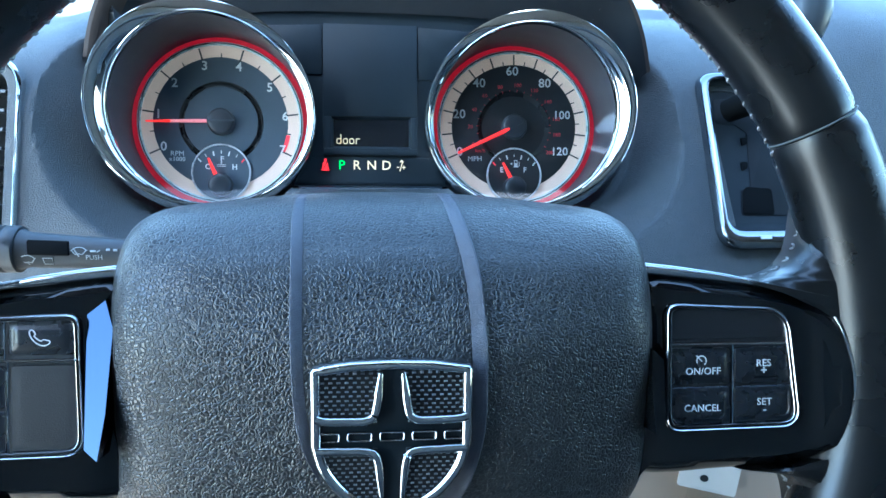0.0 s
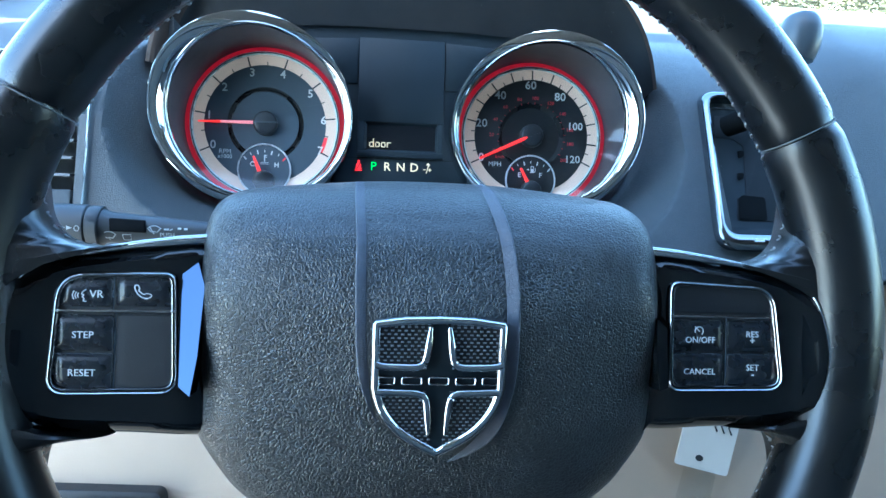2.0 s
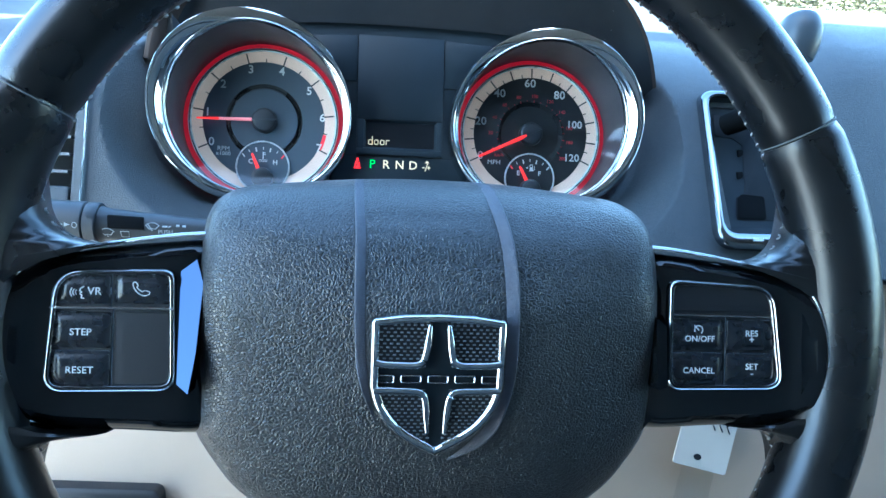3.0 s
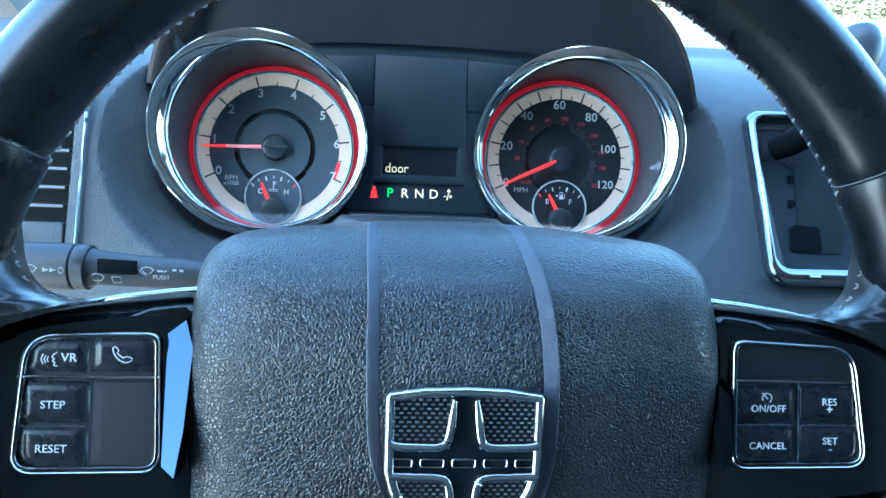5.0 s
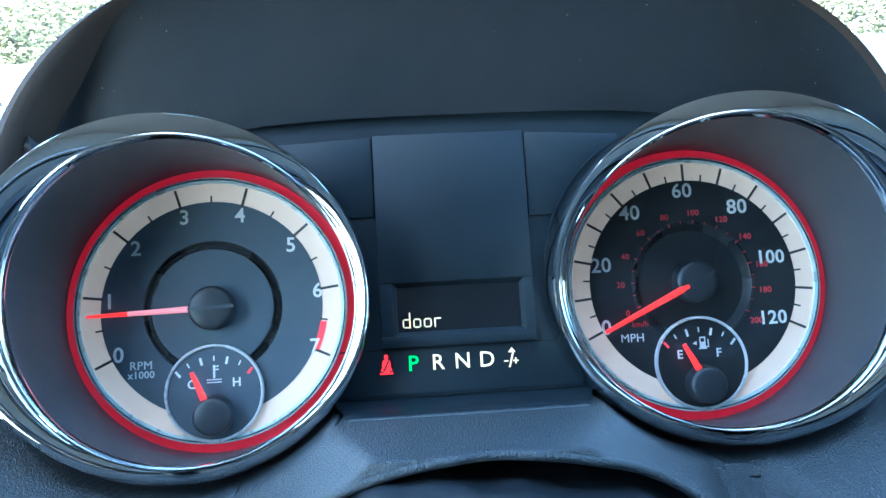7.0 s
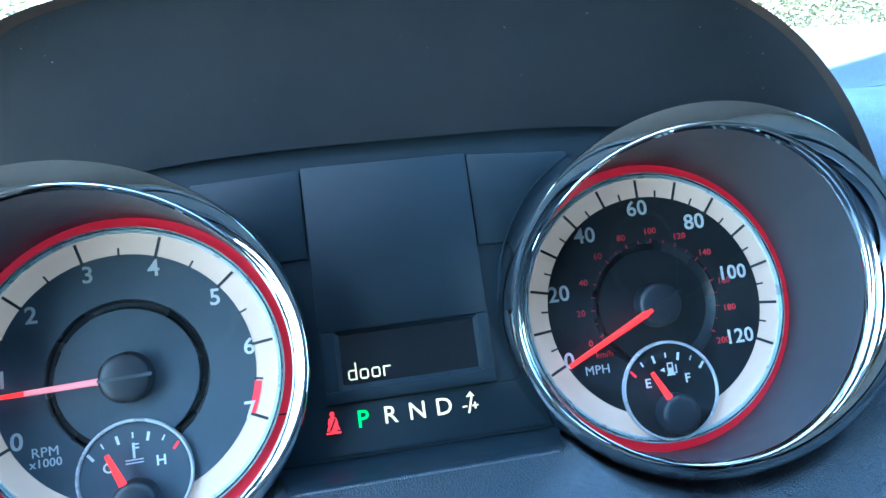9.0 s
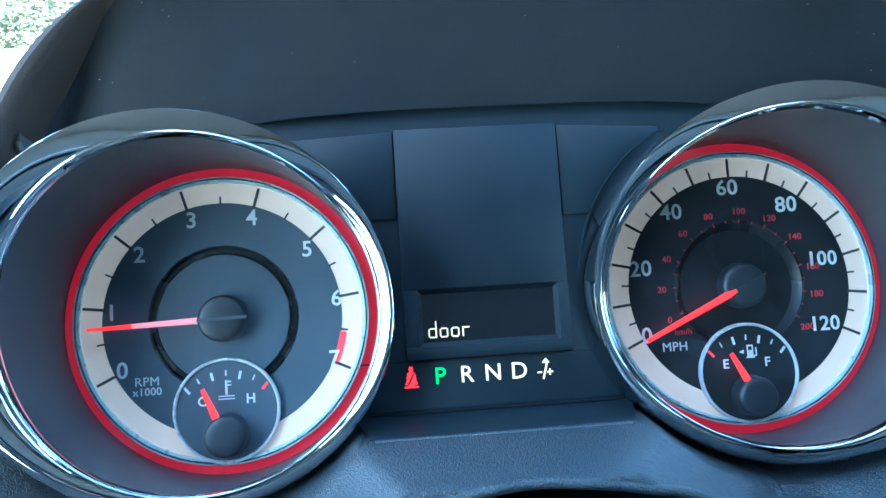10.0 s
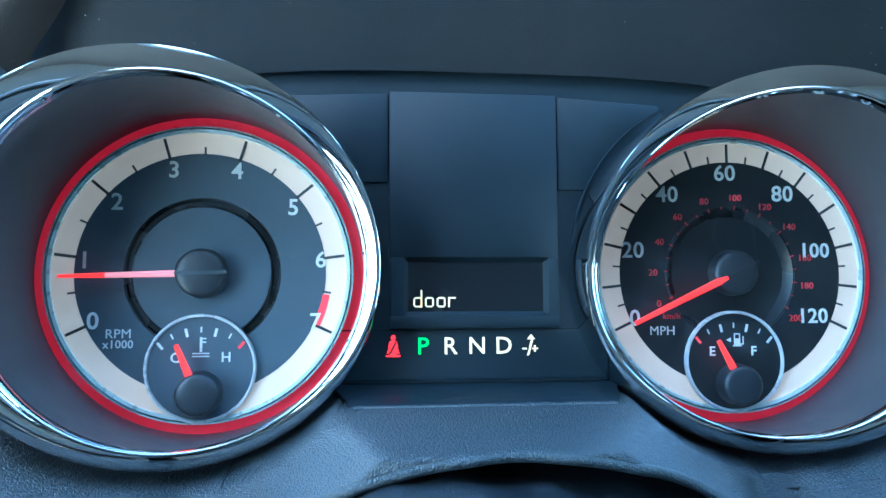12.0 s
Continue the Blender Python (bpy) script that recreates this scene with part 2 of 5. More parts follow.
def grid(f, us, vs):
    return loft([[f(u, v) for u in us] for v in vs], closed=False)


def steps(a, b, n):
    return [a + (b - a) * i / n for i in range(n + 1)]


def smooth01(x):
    x = min(1.0, max(0.0, x))
    return x * x * (3 - 2 * x)


def prism(points, y0, y1, bevel=0.0, segments=2):
    """A plate with the outline points (x, z), from the front y0 back to y1, its front edge rounded."""
    cx, cz = sum(p[0] for p in points) / len(points), sum(p[1] for p in points) / len(points)
    rings = [[(x, y1, z) for x, z in points], [(x, y0 + bevel, z) for x, z in points]]
    if bevel:
        inner = inset(points, bevel)
        mid = inset(points, bevel * 0.3)
        rings += [[(x, y0 + bevel * 0.3, z) for x, z in mid], [(x, y0, z) for x, z in inner]]
    return loft(rings, cap_first=True, cap_last=True)


def inset(points, d):
    """The closed outline moved inwards by d."""
    out, n = [], len(points)
    area = sum(points[i][0] * points[(i + 1) % n][1] - points[(i + 1) % n][0] * points[i][1] for i in range(n))
    s = 1 if area > 0 else -1
    for i in range(n):
        (ax, az), (bx, bz), (cx, cz) = points[i - 1], points[i], points[(i + 1) % n]
        e = Vector((cx - ax, cz - az))
        if e.length < 1e-9:
            out.append((bx, bz))
            continue
        e.normalize()
        out.append((bx - e.y * d * s, bz + e.x * d * s))
    return out


def rounded(corners, radius, seg=6):
    """An outline with its corners rounded; radius: one number, or one a corner."""
    out, n = [], len(corners)
    for i in range(n):
        r = radius[i] if isinstance(radius, (list, tuple)) else radius
        a, b, c = (Vector(corners[k % n]) for k in (i - 1, i, i + 1))
        p, q = (a - b).normalized(), (c - b).normalized()
        half = p.angle(q) / 2
        t = min(r / math.tan(half), (a - b).length * 0.49, (c - b).length * 0.49)
        s, e = b + p * t, b + q * t
        for k in range(seg + 1):
            u = k / seg
            out.append(tuple((1 - u) ** 2 * s + 2 * u * (1 - u) * b + u * u * e))
    return out


def frame_ring(points, width, y0, y1):
    """A raised frame that follows an outline, width wide, its top rounded."""
    i1, i2, i3, i4 = inset(points, width * 0.25), inset(points, width * 0.5), inset(points, width * 0.75), inset(points, width)
    h = y1 - y0
    rings = [[(x, y1, z) for x, z in points], [(x, y0 + h * 0.3, z) for x, z in points], [(x, y0 + h * 0.06, z) for x, z in i1],
             [(x, y0, z) for x, z in i2], [(x, y0 + h * 0.06, z) for x, z in i3], [(x, y0 + h * 0.3, z) for x, z in i4], [(x, y1, z) for x, z in i4]]
    return loft(rings)


def tube(path, radius, n=10, flat=1.0):
    """A round bar along a path of points; radius: one number, or one a point."""
    path = [Vector(p) for p in path]
    rings = []
    for i, p in enumerate(path):
        d = (path[min(i + 1, len(path) - 1)] - path[max(i - 1, 0)]).normalized()
        a = d.cross(Vector((0, 0, 1)) if abs(d.z) < 0.9 else Vector((1, 0, 0))).normalized()
        b = d.cross(a)
        r = radius[i] if isinstance(radius, (list, tuple)) else radius
        rings.append([p + a * (r * math.cos(2 * math.pi * k / n)) + b * (r * flat * math.sin(2 * math.pi * k / n)) for k in range(n)])
    return loft(rings, cap_first=True, cap_last=True)


def lettering(text, size, x, y, z, bold=0.0, turn=None, align="CENTER", depth=0.00012):
    """A bmesh of raised letters, cap height about 0.7 of size, centred on (x, z) and facing the driver at y."""
    cu = bpy.data.curves.new("letters", "FONT")
    cu.body, cu.size, cu.align_x, cu.align_y = text, size, align, "CENTER"
    cu.extrude, cu.offset, cu.resolution_u, cu.space_character = depth, bold, 3, 1.04
    tmp = bpy.data.objects.new("letters", cu)
    scene.collection.objects.link(tmp)
    me = bpy.data.meshes.new_from_object(tmp.evaluated_get(bpy.context.evaluated_depsgraph_get()))
    bm = bmesh.new()
    bm.from_mesh(me)
    bpy.data.objects.remove(tmp)
    bpy.data.curves.remove(cu)
    bpy.data.meshes.remove(me)
    bm.transform((turn or Matrix()) @ Matrix.Translation((x, y, z)) @ Matrix.Rotation(radians(90), 4, "X"))
    return bm


def box_bm(x0, x1, y0, y1, z0, z1):
    bm = bmesh.new()
    bmesh.ops.create_cube(bm, size=1, matrix=Matrix.Translation(((x0 + x1) / 2, (y0 + y1) / 2, (z0 + z1) / 2)) @ Matrix.Diagonal((x1 - x0, y1 - y0, z1 - z0, 1)))
    return bm


def join(*bms):
    out = bmesh.new()
    for b in bms:
        me = bpy.data.meshes.new("t")
        b.to_mesh(me)
        b.free()
        out.from_mesh(me)
        bpy.data.meshes.remove(me)
    return out


# ---- dashboard ----
GX, TURN_IN = 0.095, 2.93              # the dials' centres at x = +-GX, turned in towards the driver


def face_y(z, x=0.2):
    """Depth of the dashboard's face; it stands steeper on the window side."""
    w = smooth01((x + 0.19) / 0.09)
    return (1 - w) * (-0.0524 + 0.15 * z) + w * (-0.0335 + 0.42 * z)


def arch(a, k=1.0, dy=0.0, rise=0.0):
    """The visor's front edge, an arch over both dials; a from 0 (its foot on the right) to pi."""
    c, s = math.cos(a), math.sin(a)
    x = 0.0048 + 0.1746 * k * math.copysign(abs(c) ** 0.619, c)
    z = -0.0013 + 0.1352 * k * max(s, 0.0) ** 0.619 + rise
    return Vector((x, -0.028 + 0.073 * z + dy, z))


def arch_z(x, k=1.0):
    u = min(1.0, abs((x - 0.0048) / (0.1746 * k)))
    return -0.0013 + 0.1352 * k * (1 - u ** (1 / 0.619)) ** 0.619


def crest(x):
    """Height of the dashboard's upper edge."""
    left = 0.045 + 0.024 * smooth01((x + 0.26) / 0.10)
    right = 0.094 + 0.030 * smooth01((x - 0.26) / 0.10)
    return left if x < 0 else max(right, 0.098 * smooth01((0.2 - x) / 0.08))


COL_X = 0.0030                         # the middle of the steering column's opening


def dash_y(x, z):
    y = face_y(z, x)
    # bowls round the two dials, deep enough to pass behind them
    for s in (-1, 1):
        cx, big = (0.106, 0.089) if s > 0 else (-0.101, 0.0845)
        d = math.hypot(x - cx, z)
        y += 0.026 * min(1.0, max(0.0, (big - d) / (big - 0.066))) ** 0.9
        d = math.hypot((x - s * 0.0985) * 0.97, z)
        w = 1 - smooth01((d - 0.0585) / 0.008)
        y += (0.014 - y) * w
    # the flat bed of the panel between them
    slope = -0.055 + 0.035 * min(1.0, max(0.0, (z + 0.0520) / 0.0090)) + 0.032 * smooth01((z + 0.0428) / 0.0014)
    y += (max(y, slope) - y) * (1 - smooth01((abs(x) - 0.042) / 0.03))
    u = abs(x - 0.0048)
    y += (0.020 - y) * smooth01((z - 0.015) / 0.014) * smooth01((0.160 - u) / 0.014)
    # beside the column the face steps back
    y += 0.024 * (1 - smooth01((abs(x - COL_X) - 0.096) / 0.011)) * smooth01((-0.050 - z) / 0.040) * smooth01((abs(x - COL_X) - 0.066) / 0.018)
    # the upper edge rolls back towards the windscreen
    if u > 0.15:
        t = min(1.0, max(0.0, (z - crest(x) + 0.075) / 0.075))
        y += 0.050 * t * t * smooth01((u - 0.15) / 0.03)
    # pockets for the air vent and the gear selector
    if (-0.308 < x < -0.1955 and -0.077 < z < 0.017) or (0.2195 < x < 0.2955 and -0.0735 < z < 0.0205):
        y += 0.04
    return y


dashboard = start("dashboard", "dark blue-grey grained vinyl dashboard with a cluster visor", "dashboard", (0, 0, -0.1))
xs = steps(-0.46, -0.33, 12) + steps(-0.3275, -0.09, 95) + steps(-0.0885, -0.07, 30) + steps(-0.0675, 0.0735, 57) + steps(0.076, 0.0945, 30) + steps(0.097, 0.3225, 90) + steps(0.335, 1.1, 45)


def mouth_z(x):
    """The face's lower edge: it runs over the column's opening and drops beside it."""
    u = abs(x - COL_X) / 0.0845
    return -0.0515 - 0.0465 * (1 - math.sqrt(max(0.0, 1 - u * u)))


def face_row(x, v):
    low = mouth_z(x)
    w = smooth01((abs(x - 0.0048) - 0.135) / 0.03)
    high = arch_z(x, 0.96) * (1 - w) + crest(x) * w
    if v < 0:
        return (x, dash_y(x, low) + 0.06, low - 0.001)
    z = low + v * (high - low)
    return (x, dash_y(x, z), z)


part("dash_face", grid(face_row, xs, [-1] + steps(0, 0.08, 30)[:-1] + steps(0.08, 1, 88)), "dash", dashboard)
# the top runs level towards the windscreen
RISE = math.tan(radians(20))


def top_at(x, v):
    z0 = crest(x)
    y0 = dash_y(x, z0) if abs(x - 0.005) > 0.175 else 0.02
    y = y0 + 0.70 * v
    return (x, y, z0 + 0.006 * math.sin(min(1, v * 14) * math.pi / 2) + (RISE + 0.05) * 0.70 * v * smooth01(v * 9))


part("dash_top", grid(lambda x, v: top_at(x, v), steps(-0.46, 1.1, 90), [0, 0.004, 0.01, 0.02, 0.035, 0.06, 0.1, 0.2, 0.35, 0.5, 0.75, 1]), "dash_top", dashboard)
# visor: a rounded lip, a soft underside that runs back to the panel and an outer skin
angles = steps(0.11, math.pi - 0.11, 96)


def lip_in(a):
    """Broad lip on the window side, thinned towards the passenger to stand for shade."""
    return 0.952 + 0.045 * smooth01((math.cos(a) + 0.88) / 0.34)


def lip_deep(a):
    return 0.019 - 0.015 * smooth01((math.cos(a) + 0.88) / 0.34)


def underside(a, v):
    """From the lip back and down to the panel's upper edge."""
    p = arch(a, lip_in(a), lip_deep(a))
    c, w = math.cos(a), max(math.sin(a), 0.0) ** 0.619
    q = Vector((0.0048 + 0.166 * math.copysign(abs(c) ** 0.619, c), 0.0008, -0.0013 + 0.0748 * w))
    r = p.lerp(q, v)
    r.z += 0.010 * math.sin(v * math.pi) * w
    return r


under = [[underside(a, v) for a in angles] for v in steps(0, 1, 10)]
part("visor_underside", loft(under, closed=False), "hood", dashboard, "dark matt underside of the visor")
lip = []
for a in angles:
    k0, k1 = lip_in(a), 1.004 + 0.010 * smooth01((0.15 - math.cos(a)) / 0.9)
    lip.append([arch(a, k0, lip_deep(a)), arch(a, k0 + (k1 - k0) * 0.25, min(0.004, lip_deep(a) * 0.6)), arch(a, k0 + (k1 - k0) * 0.4, 0.001), arch(a, k0 + (k1 - k0) * 0.6, 0.0), arch(a, k0 + (k1 - k0) * 0.85, 0.0012), arch(a, k1, 0.005)])
part("visor_lip", loft([[row[k] for row in lip] for k in range(6)], closed=False), "hood_edge", dashboard, "rounded visor edge, painted brown for reflected light")
outer = [[arch(a, 1.004 + 0.010 * smooth01((0.15 - math.cos(a)) / 0.9) + 0.03 * math.sin(v * 1.5), 0.005 + v * 0.26, rise=0.10 * v * math.sin(a)) for a in angles] for v in (0, 0.04, 0.1, 0.2, 0.4, 0.7, 1)]
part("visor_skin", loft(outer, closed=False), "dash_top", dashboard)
# lip above the column and the knee panel under the dashboard
mouth = [(COL_X + 0.0845 * math.sin(t), mouth_z(COL_X + 0.0845 * math.sin(t))) for t in steps(-1.57, 1.57, 110)]
part("column_lip", tube([(x, dash_y(x, z) + 0.0012, z - 0.0012) for x, z in mouth], 0.0018), "dash", dashboard, "rounded edge of the column opening")


def boot_at(t, v):
    """The soft boot between the dashboard and the column, creased where it folds."""
    x = COL_X + 0.0775 * math.sin(t) * (1 - 0.10 * v)
    z = -0.0570 - 0.030 * (1 - math.cos(t)) - 0.022 * smooth01((abs(t) - 1.25) / 0.3)
    fold = 0.0030 * math.sin(10.0 * v + 2.6 * math.sin(1.9 * t + 0.6)) * smooth01(v * 3) + 0.0060 * noise.noise((x * 30, v * 4.1, 2.0)) * smooth01(v * 4) + 0.0020 * noise.noise((x * 80, v * 9.0, 7.0))
    dent = 0.0030 * math.exp(-((t - 0.12) / 0.10) ** 2 - ((v - 0.35) / 0.18) ** 2)
    return (x, -0.010 - 0.145 * v, z + 0.0035 - 0.0035 * smooth01(v * 5) - 0.010 * v - 0.010 * v * v + fold + dent)


part("column_boot", grid(boot_at, steps(-1.5, 1.5, 90), steps(0, 1, 40)), "boot", dashboard, "soft dark boot with creases")

knee = start("knee_panel", "light beige plastic knee panel under the dashboard", "panel", (0, 0, -0.3), kind="")


def knee_at(x, v):
    y = -0.052 - 0.05 * v + 0.10 * smooth01((0.075 - abs(x - 0.005)) / 0.02) * (1 - smooth01((v - 0.55) / 0.1))
    return (x, y, -0.1 - 0.36 * v)


part("panel", grid(knee_at, steps(-0.46, 1.1, 120), steps(0, 1, 24)), "beige", knee)
part("edge", tube([(x, -0.052, -0.098) for x in steps(-0.46, 1.1, 20)], 0.004), "black", knee, "dark shadow-gap strip")
# raised black plate that stands for the shade in a recess
part("recess_patch", prism(rounded([(-0.215, -0.2265), (-0.135, -0.2295), (-0.125, -0.29), (-0.225, -0.29)], 0.006), -0.082, -0.05, 0.002), "black", knee, "black plate in place of a dark recess")

# ---- cluster panel ----
cluster = start("instrument_panel", "dark plastic panel between two dials with lit gear letters", "instrument panel", (0, 0, 0))


def beside(s_, z0, z1, n=10):
    """Points up along the dial's edge, where the panel stops short of it."""
    r = 0.0588
    return [(s_ * (GX - math.sqrt(r * r - z * z)), z) for z in steps(z0, z1, n)]


part("back_plate", prism(beside(1, -0.040, 0.050, 16) + [(0.105, 0.056), (0.10, 0.092), (-0.10, 0.092), (-0.105, 0.056)] + beside(-1, -0.040, 0.050, 16)[::-1], 0.0044, 0.012, 0.001), "panel", cluster)
part("side_plate", prism([(-0.0318, 0.033), (-0.0318, 0.0658), (-0.0700, 0.0640), (-0.0722, 0.0610)] + beside(-1, 0.033, 0.0535)[::-1], 0.0034, 0.009, 0.0004), "panel_dark", cluster)
part("side_plate", prism(beside(1, 0.031, 0.0535) + [(0.0722, 0.0600), (0.0700, 0.0635), (0.031, 0.0658), (0.031, 0.031)], 0.0034, 0.009, 0.0004), "panel_dark", cluster)
hole = rounded([(-0.0258, -0.0150), (0.0264, -0.0150), (0.0264, 0.0055), (-0.0258, 0.0055)], 0.0004, 2)
part("centre_plate", prism([(-0.0311, 0.0058), (0.0305, 0.0058), (0.0304, 0.0662), (-0.0312, 0.0662)], 0.0022, 0.007, 0.0004), "panel", cluster)
part("centre_plate_foot", join(prism([(-0.0308, -0.0195), (0.0306, -0.0195), (0.0306, -0.0151), (-0.0308, -0.0151)], 0.0022, 0.007, 0.0003),
                               prism([(-0.0308, -0.0151), (-0.0259, -0.0151), (-0.0259, 0.0058), (-0.0311, 0.0058)], 0.0022, 0.007, 0.0003),
                               prism([(0.0265, -0.0151), (0.0306, -0.0151), (0.0305, 0.0058), (0.0265, 0.0058)], 0.0022, 0.007, 0.0003)), "panel", cluster)
display = part("display", box_bm(-0.0247, 0.0253, 0.0040, 0.0049, -0.0139, 0.0044), "lcd", cluster, "dark dot-matrix display")
sill = loft([[(x, 0.0023, z) for x, z in hole], [(x, 0.0043, z) for x, z in inset(hole, 0.0016)]])
part("display_frame", sill, "panel", cluster)


def bar(x0, z0, x1, z1, w=0.00052):
    """A lit stroke of the display's letters."""
    h = w / 2
    return box_bm(min(x0, x1) - h, max(x0, x1) + h, 0.0036, 0.0040, min(z0, z1) - h, max(z0, z1) + h)


def small_o(x, z, w=0.0026, h=0.0031):
    return [bar(x + 0.0005, z, x + w - 0.0005, z), bar(x + 0.0005, z + h, x + w - 0.0005, z + h), bar(x, z + 0.0005, x, z + h - 0.0005), bar(x + w, z + 0.0005, x + w, z + h - 0.0005)]


WORD_X, WORD_Z = -0.0222, -0.0118
part("readout", join(*small_o(WORD_X, WORD_Z), bar(WORD_X + 0.0026, WORD_Z, WORD_X + 0.0026, WORD_Z + 0.0056), *small_o(WORD_X + 0.0042, WORD_Z), *small_o(WORD_X + 0.0084, WORD_Z),
                     bar(WORD_X + 0.0126, WORD_Z, WORD_X + 0.0126, WORD_Z + 0.0031), bar(WORD_X + 0.0131, WORD_Z + 0.0031, WORD_X + 0.0148, WORD_Z + 0.0031)), "amber", display, "lit amber word", smooth=False)
part("indicator_strip", prism(beside(1, -0.0385, -0.0200) + beside(-1, -0.0385, -0.0200)[::-1], 0.0040, 0.009, 0.0003), "panel_dark", cluster)
for word, x in (("P", -0.0191), ("R", -0.0093), ("N", 0.0005), ("D", 0.0102)):
    part("gear_letter", lettering(word, 0.0086, x, 0.0037, -0.0262, 0.00004), "green" if word == "P" else "amber", cluster, "lit green letter" if word == "P" else "lit warm white letter")
belt = part("belt_light", join(prism([(-0.0297 + 0.00085 * math.cos(a), -0.0228 + 0.00095 * math.sin(a)) for a in steps(0, 6, 12)], 0.0034, 0.0042),
                               prism([(-0.0309, -0.0292), (-0.0285, -0.0292), (-0.0284, -0.0262), (-0.0279, -0.0262), (-0.0283, -0.0243), (-0.0292, -0.0238), (-0.0302, -0.0238), (-0.0311, -0.0243), (-0.0315, -0.0262), (-0.0310, -0.0262)], 0.0034, 0.0042),
                               prism([(-0.0323, -0.0296), (-0.0271, -0.0296), (-0.0271, -0.0290), (-0.0323, -0.0290)], 0.0034, 0.0042),
                               prism([(-0.0320, -0.0284), (-0.0312, -0.0284), (-0.0308, -0.0262), (-0.0312, -0.0262)], 0.0034, 0.0042),
                               prism([(-0.0282, -0.0284), (-0.0274, -0.0284), (-0.0282, -0.0262), (-0.0286, -0.0262)], 0.0034, 0.0042)), "lit_red", cluster, "lit red seat belt warning")
part("belt_strap", prism([(-0.0310, -0.0281), (-0.0305, -0.0285), (-0.0284, -0.0244), (-0.0289, -0.0241)], 0.0032, 0.0036), "ink", belt, "dark diagonal strap")
part("shift_light", join(prism([(0.0188, -0.0238), (0.0218, -0.0238), (0.0203, -0.0220)], 0.0034, 0.0042),
                         prism([(0.0188, -0.0296), (0.0194, -0.0296), (0.0210, -0.0240), (0.0204, -0.0240)], 0.0034, 0.0042),
                         prism([(0.0170, -0.0274), (0.0187, -0.0274), (0.0187, -0.0269), (0.0170, -0.0269)], 0.0034, 0.0042),
                         prism([(0.0206, -0.0274), (0.0228, -0.0274), (0.0228, -0.0269), (0.0206, -0.0269)], 0.0034, 0.0042),
                         prism([(0.0214, -0.0283), (0.0219, -0.0283), (0.0219, -0.0260), (0.0214, -0.0260)], 0.0034, 0.0042)), "amber", cluster, "lit shift symbol")


part("panel_edge", join(tube([(x, 0.0040, -0.0388) for x in (-0.046, 0.0, 0.046)], 0.00035, 6), tube([(x, 0.0042, -0.0202) for x in (-0.052, 0.0, 0.046)], 0.0003, 6)), "groove", cluster, "fine joint under the indicator strip")
part("ledge", grid(lambda u, v: (u * (0.052 - 0.008 * v), 0.0048 - 0.0262 * v, -0.0392 - 0.0030 * v - 0.0014 * smooth01((v - 0.86) / 0.14)), steps(-1, 1, 16), steps(0, 1, 12)), "panel_dark", cluster, "matt ledge in front of the panel")
for sx in (-1, 1):
    part("panel_groove", loft([[(sx * (0.1005 - rr * math.cos(t)), 0.0006 + dy, 0.0040 + rr * math.sin(t)) for t in steps(radians(-40), radians(64), 60)] for rr, dy in ((0.0646, 0.0042), (0.0647, 0.0020), (0.0652, 0.0020), (0.0653, 0.0042))], closed=False), "panel", cluster, "fine ridge round the dial")
# rounded edge of the dashboard in front of the panel, running down beside each dial
ridge = [(x, -0.0212, -0.0437) for x in steps(-0.043, 0.043, 20)]
part("panel_lip", tube(ridge, 0.0009, 10), "dash", dashboard, "rounded grained edge below the panel")


# ---- the two dials ----
HALF = 115.4
# how far each numeral stands off its place on the circle
SHIFT_RPM = ((-0.0006, 0.0002), (-0.0004, -0.0009), (0.0006, -0.0008), (0.0006, -0.0012), (0.0, -0.0012), (0.0010, -0.0018), (0.0018, -0.0004), (0.0034, -0.0006))
SHIFT_MPH = ((-0.0009, 0.0002), (0.0001, -0.0001), (0.0002, -0.0003), (-0.0011, -0.0004), (-0.0026, 0.0), (-0.0003, 0.0006), (0.0005, -0.0018))


def ring_outer(s, k, dy=0.0, n=96):
    out = []
    for i in range(n):
        a = 2 * math.pi * i / n
        c, q = math.cos(a), math.sin(a)
        x, y, z = 0.0972 + 0.0652 * k * c * 0.969, -0.0364 - 0.0652 * k * c * 0.247 - 0.063 * k * q * 0.16, 0.0015 + 0.063 * k * q * 0.987
        out.append((s * x, y + dy, z))
    return out


def ring_inner(s, k=1.0, dy=0.0, n=96):
    out = []
    for i in range(n):
        a = 2 * math.pi * i / n
        c, q = math.cos(a), math.sin(a)
        out.append((s * (0.0948 + 0.0553 * k * c), -0.0395 - 0.0145 * c - 0.0075 * q + 0.009 * c * c + dy, 0.0007 + 0.0547 * k * q))
    return out


def between(a, b, t, dy=0.0):
    return [(p[0] + (q[0] - p[0]) * t, p[1] + (q[1] - p[1]) * t + dy, p[2] + (q[2] - p[2]) * t) for p, q in zip(a, b)]


def annulus(turn, r0, r1, y, y2, n=96, a0=0.0, a1=360.0, c=(0.0, 0.0)):
    """A flat ring (or an arc of it) with a little thickness."""
    full = a1 - a0 >= 360
    m = n if full else n + 1
    angs = [radians(a0 + (a1 - a0) * i / n) for i in range(m)]
    rings = [[turn @ Vector((c[0] + r * math.cos(a), yy, c[1] + r * math.sin(a))) for a in angs] for r, yy in ((r0, y2), (r0, y), (r1, y), (r1, y2))]
    return loft(rings, closed=full)


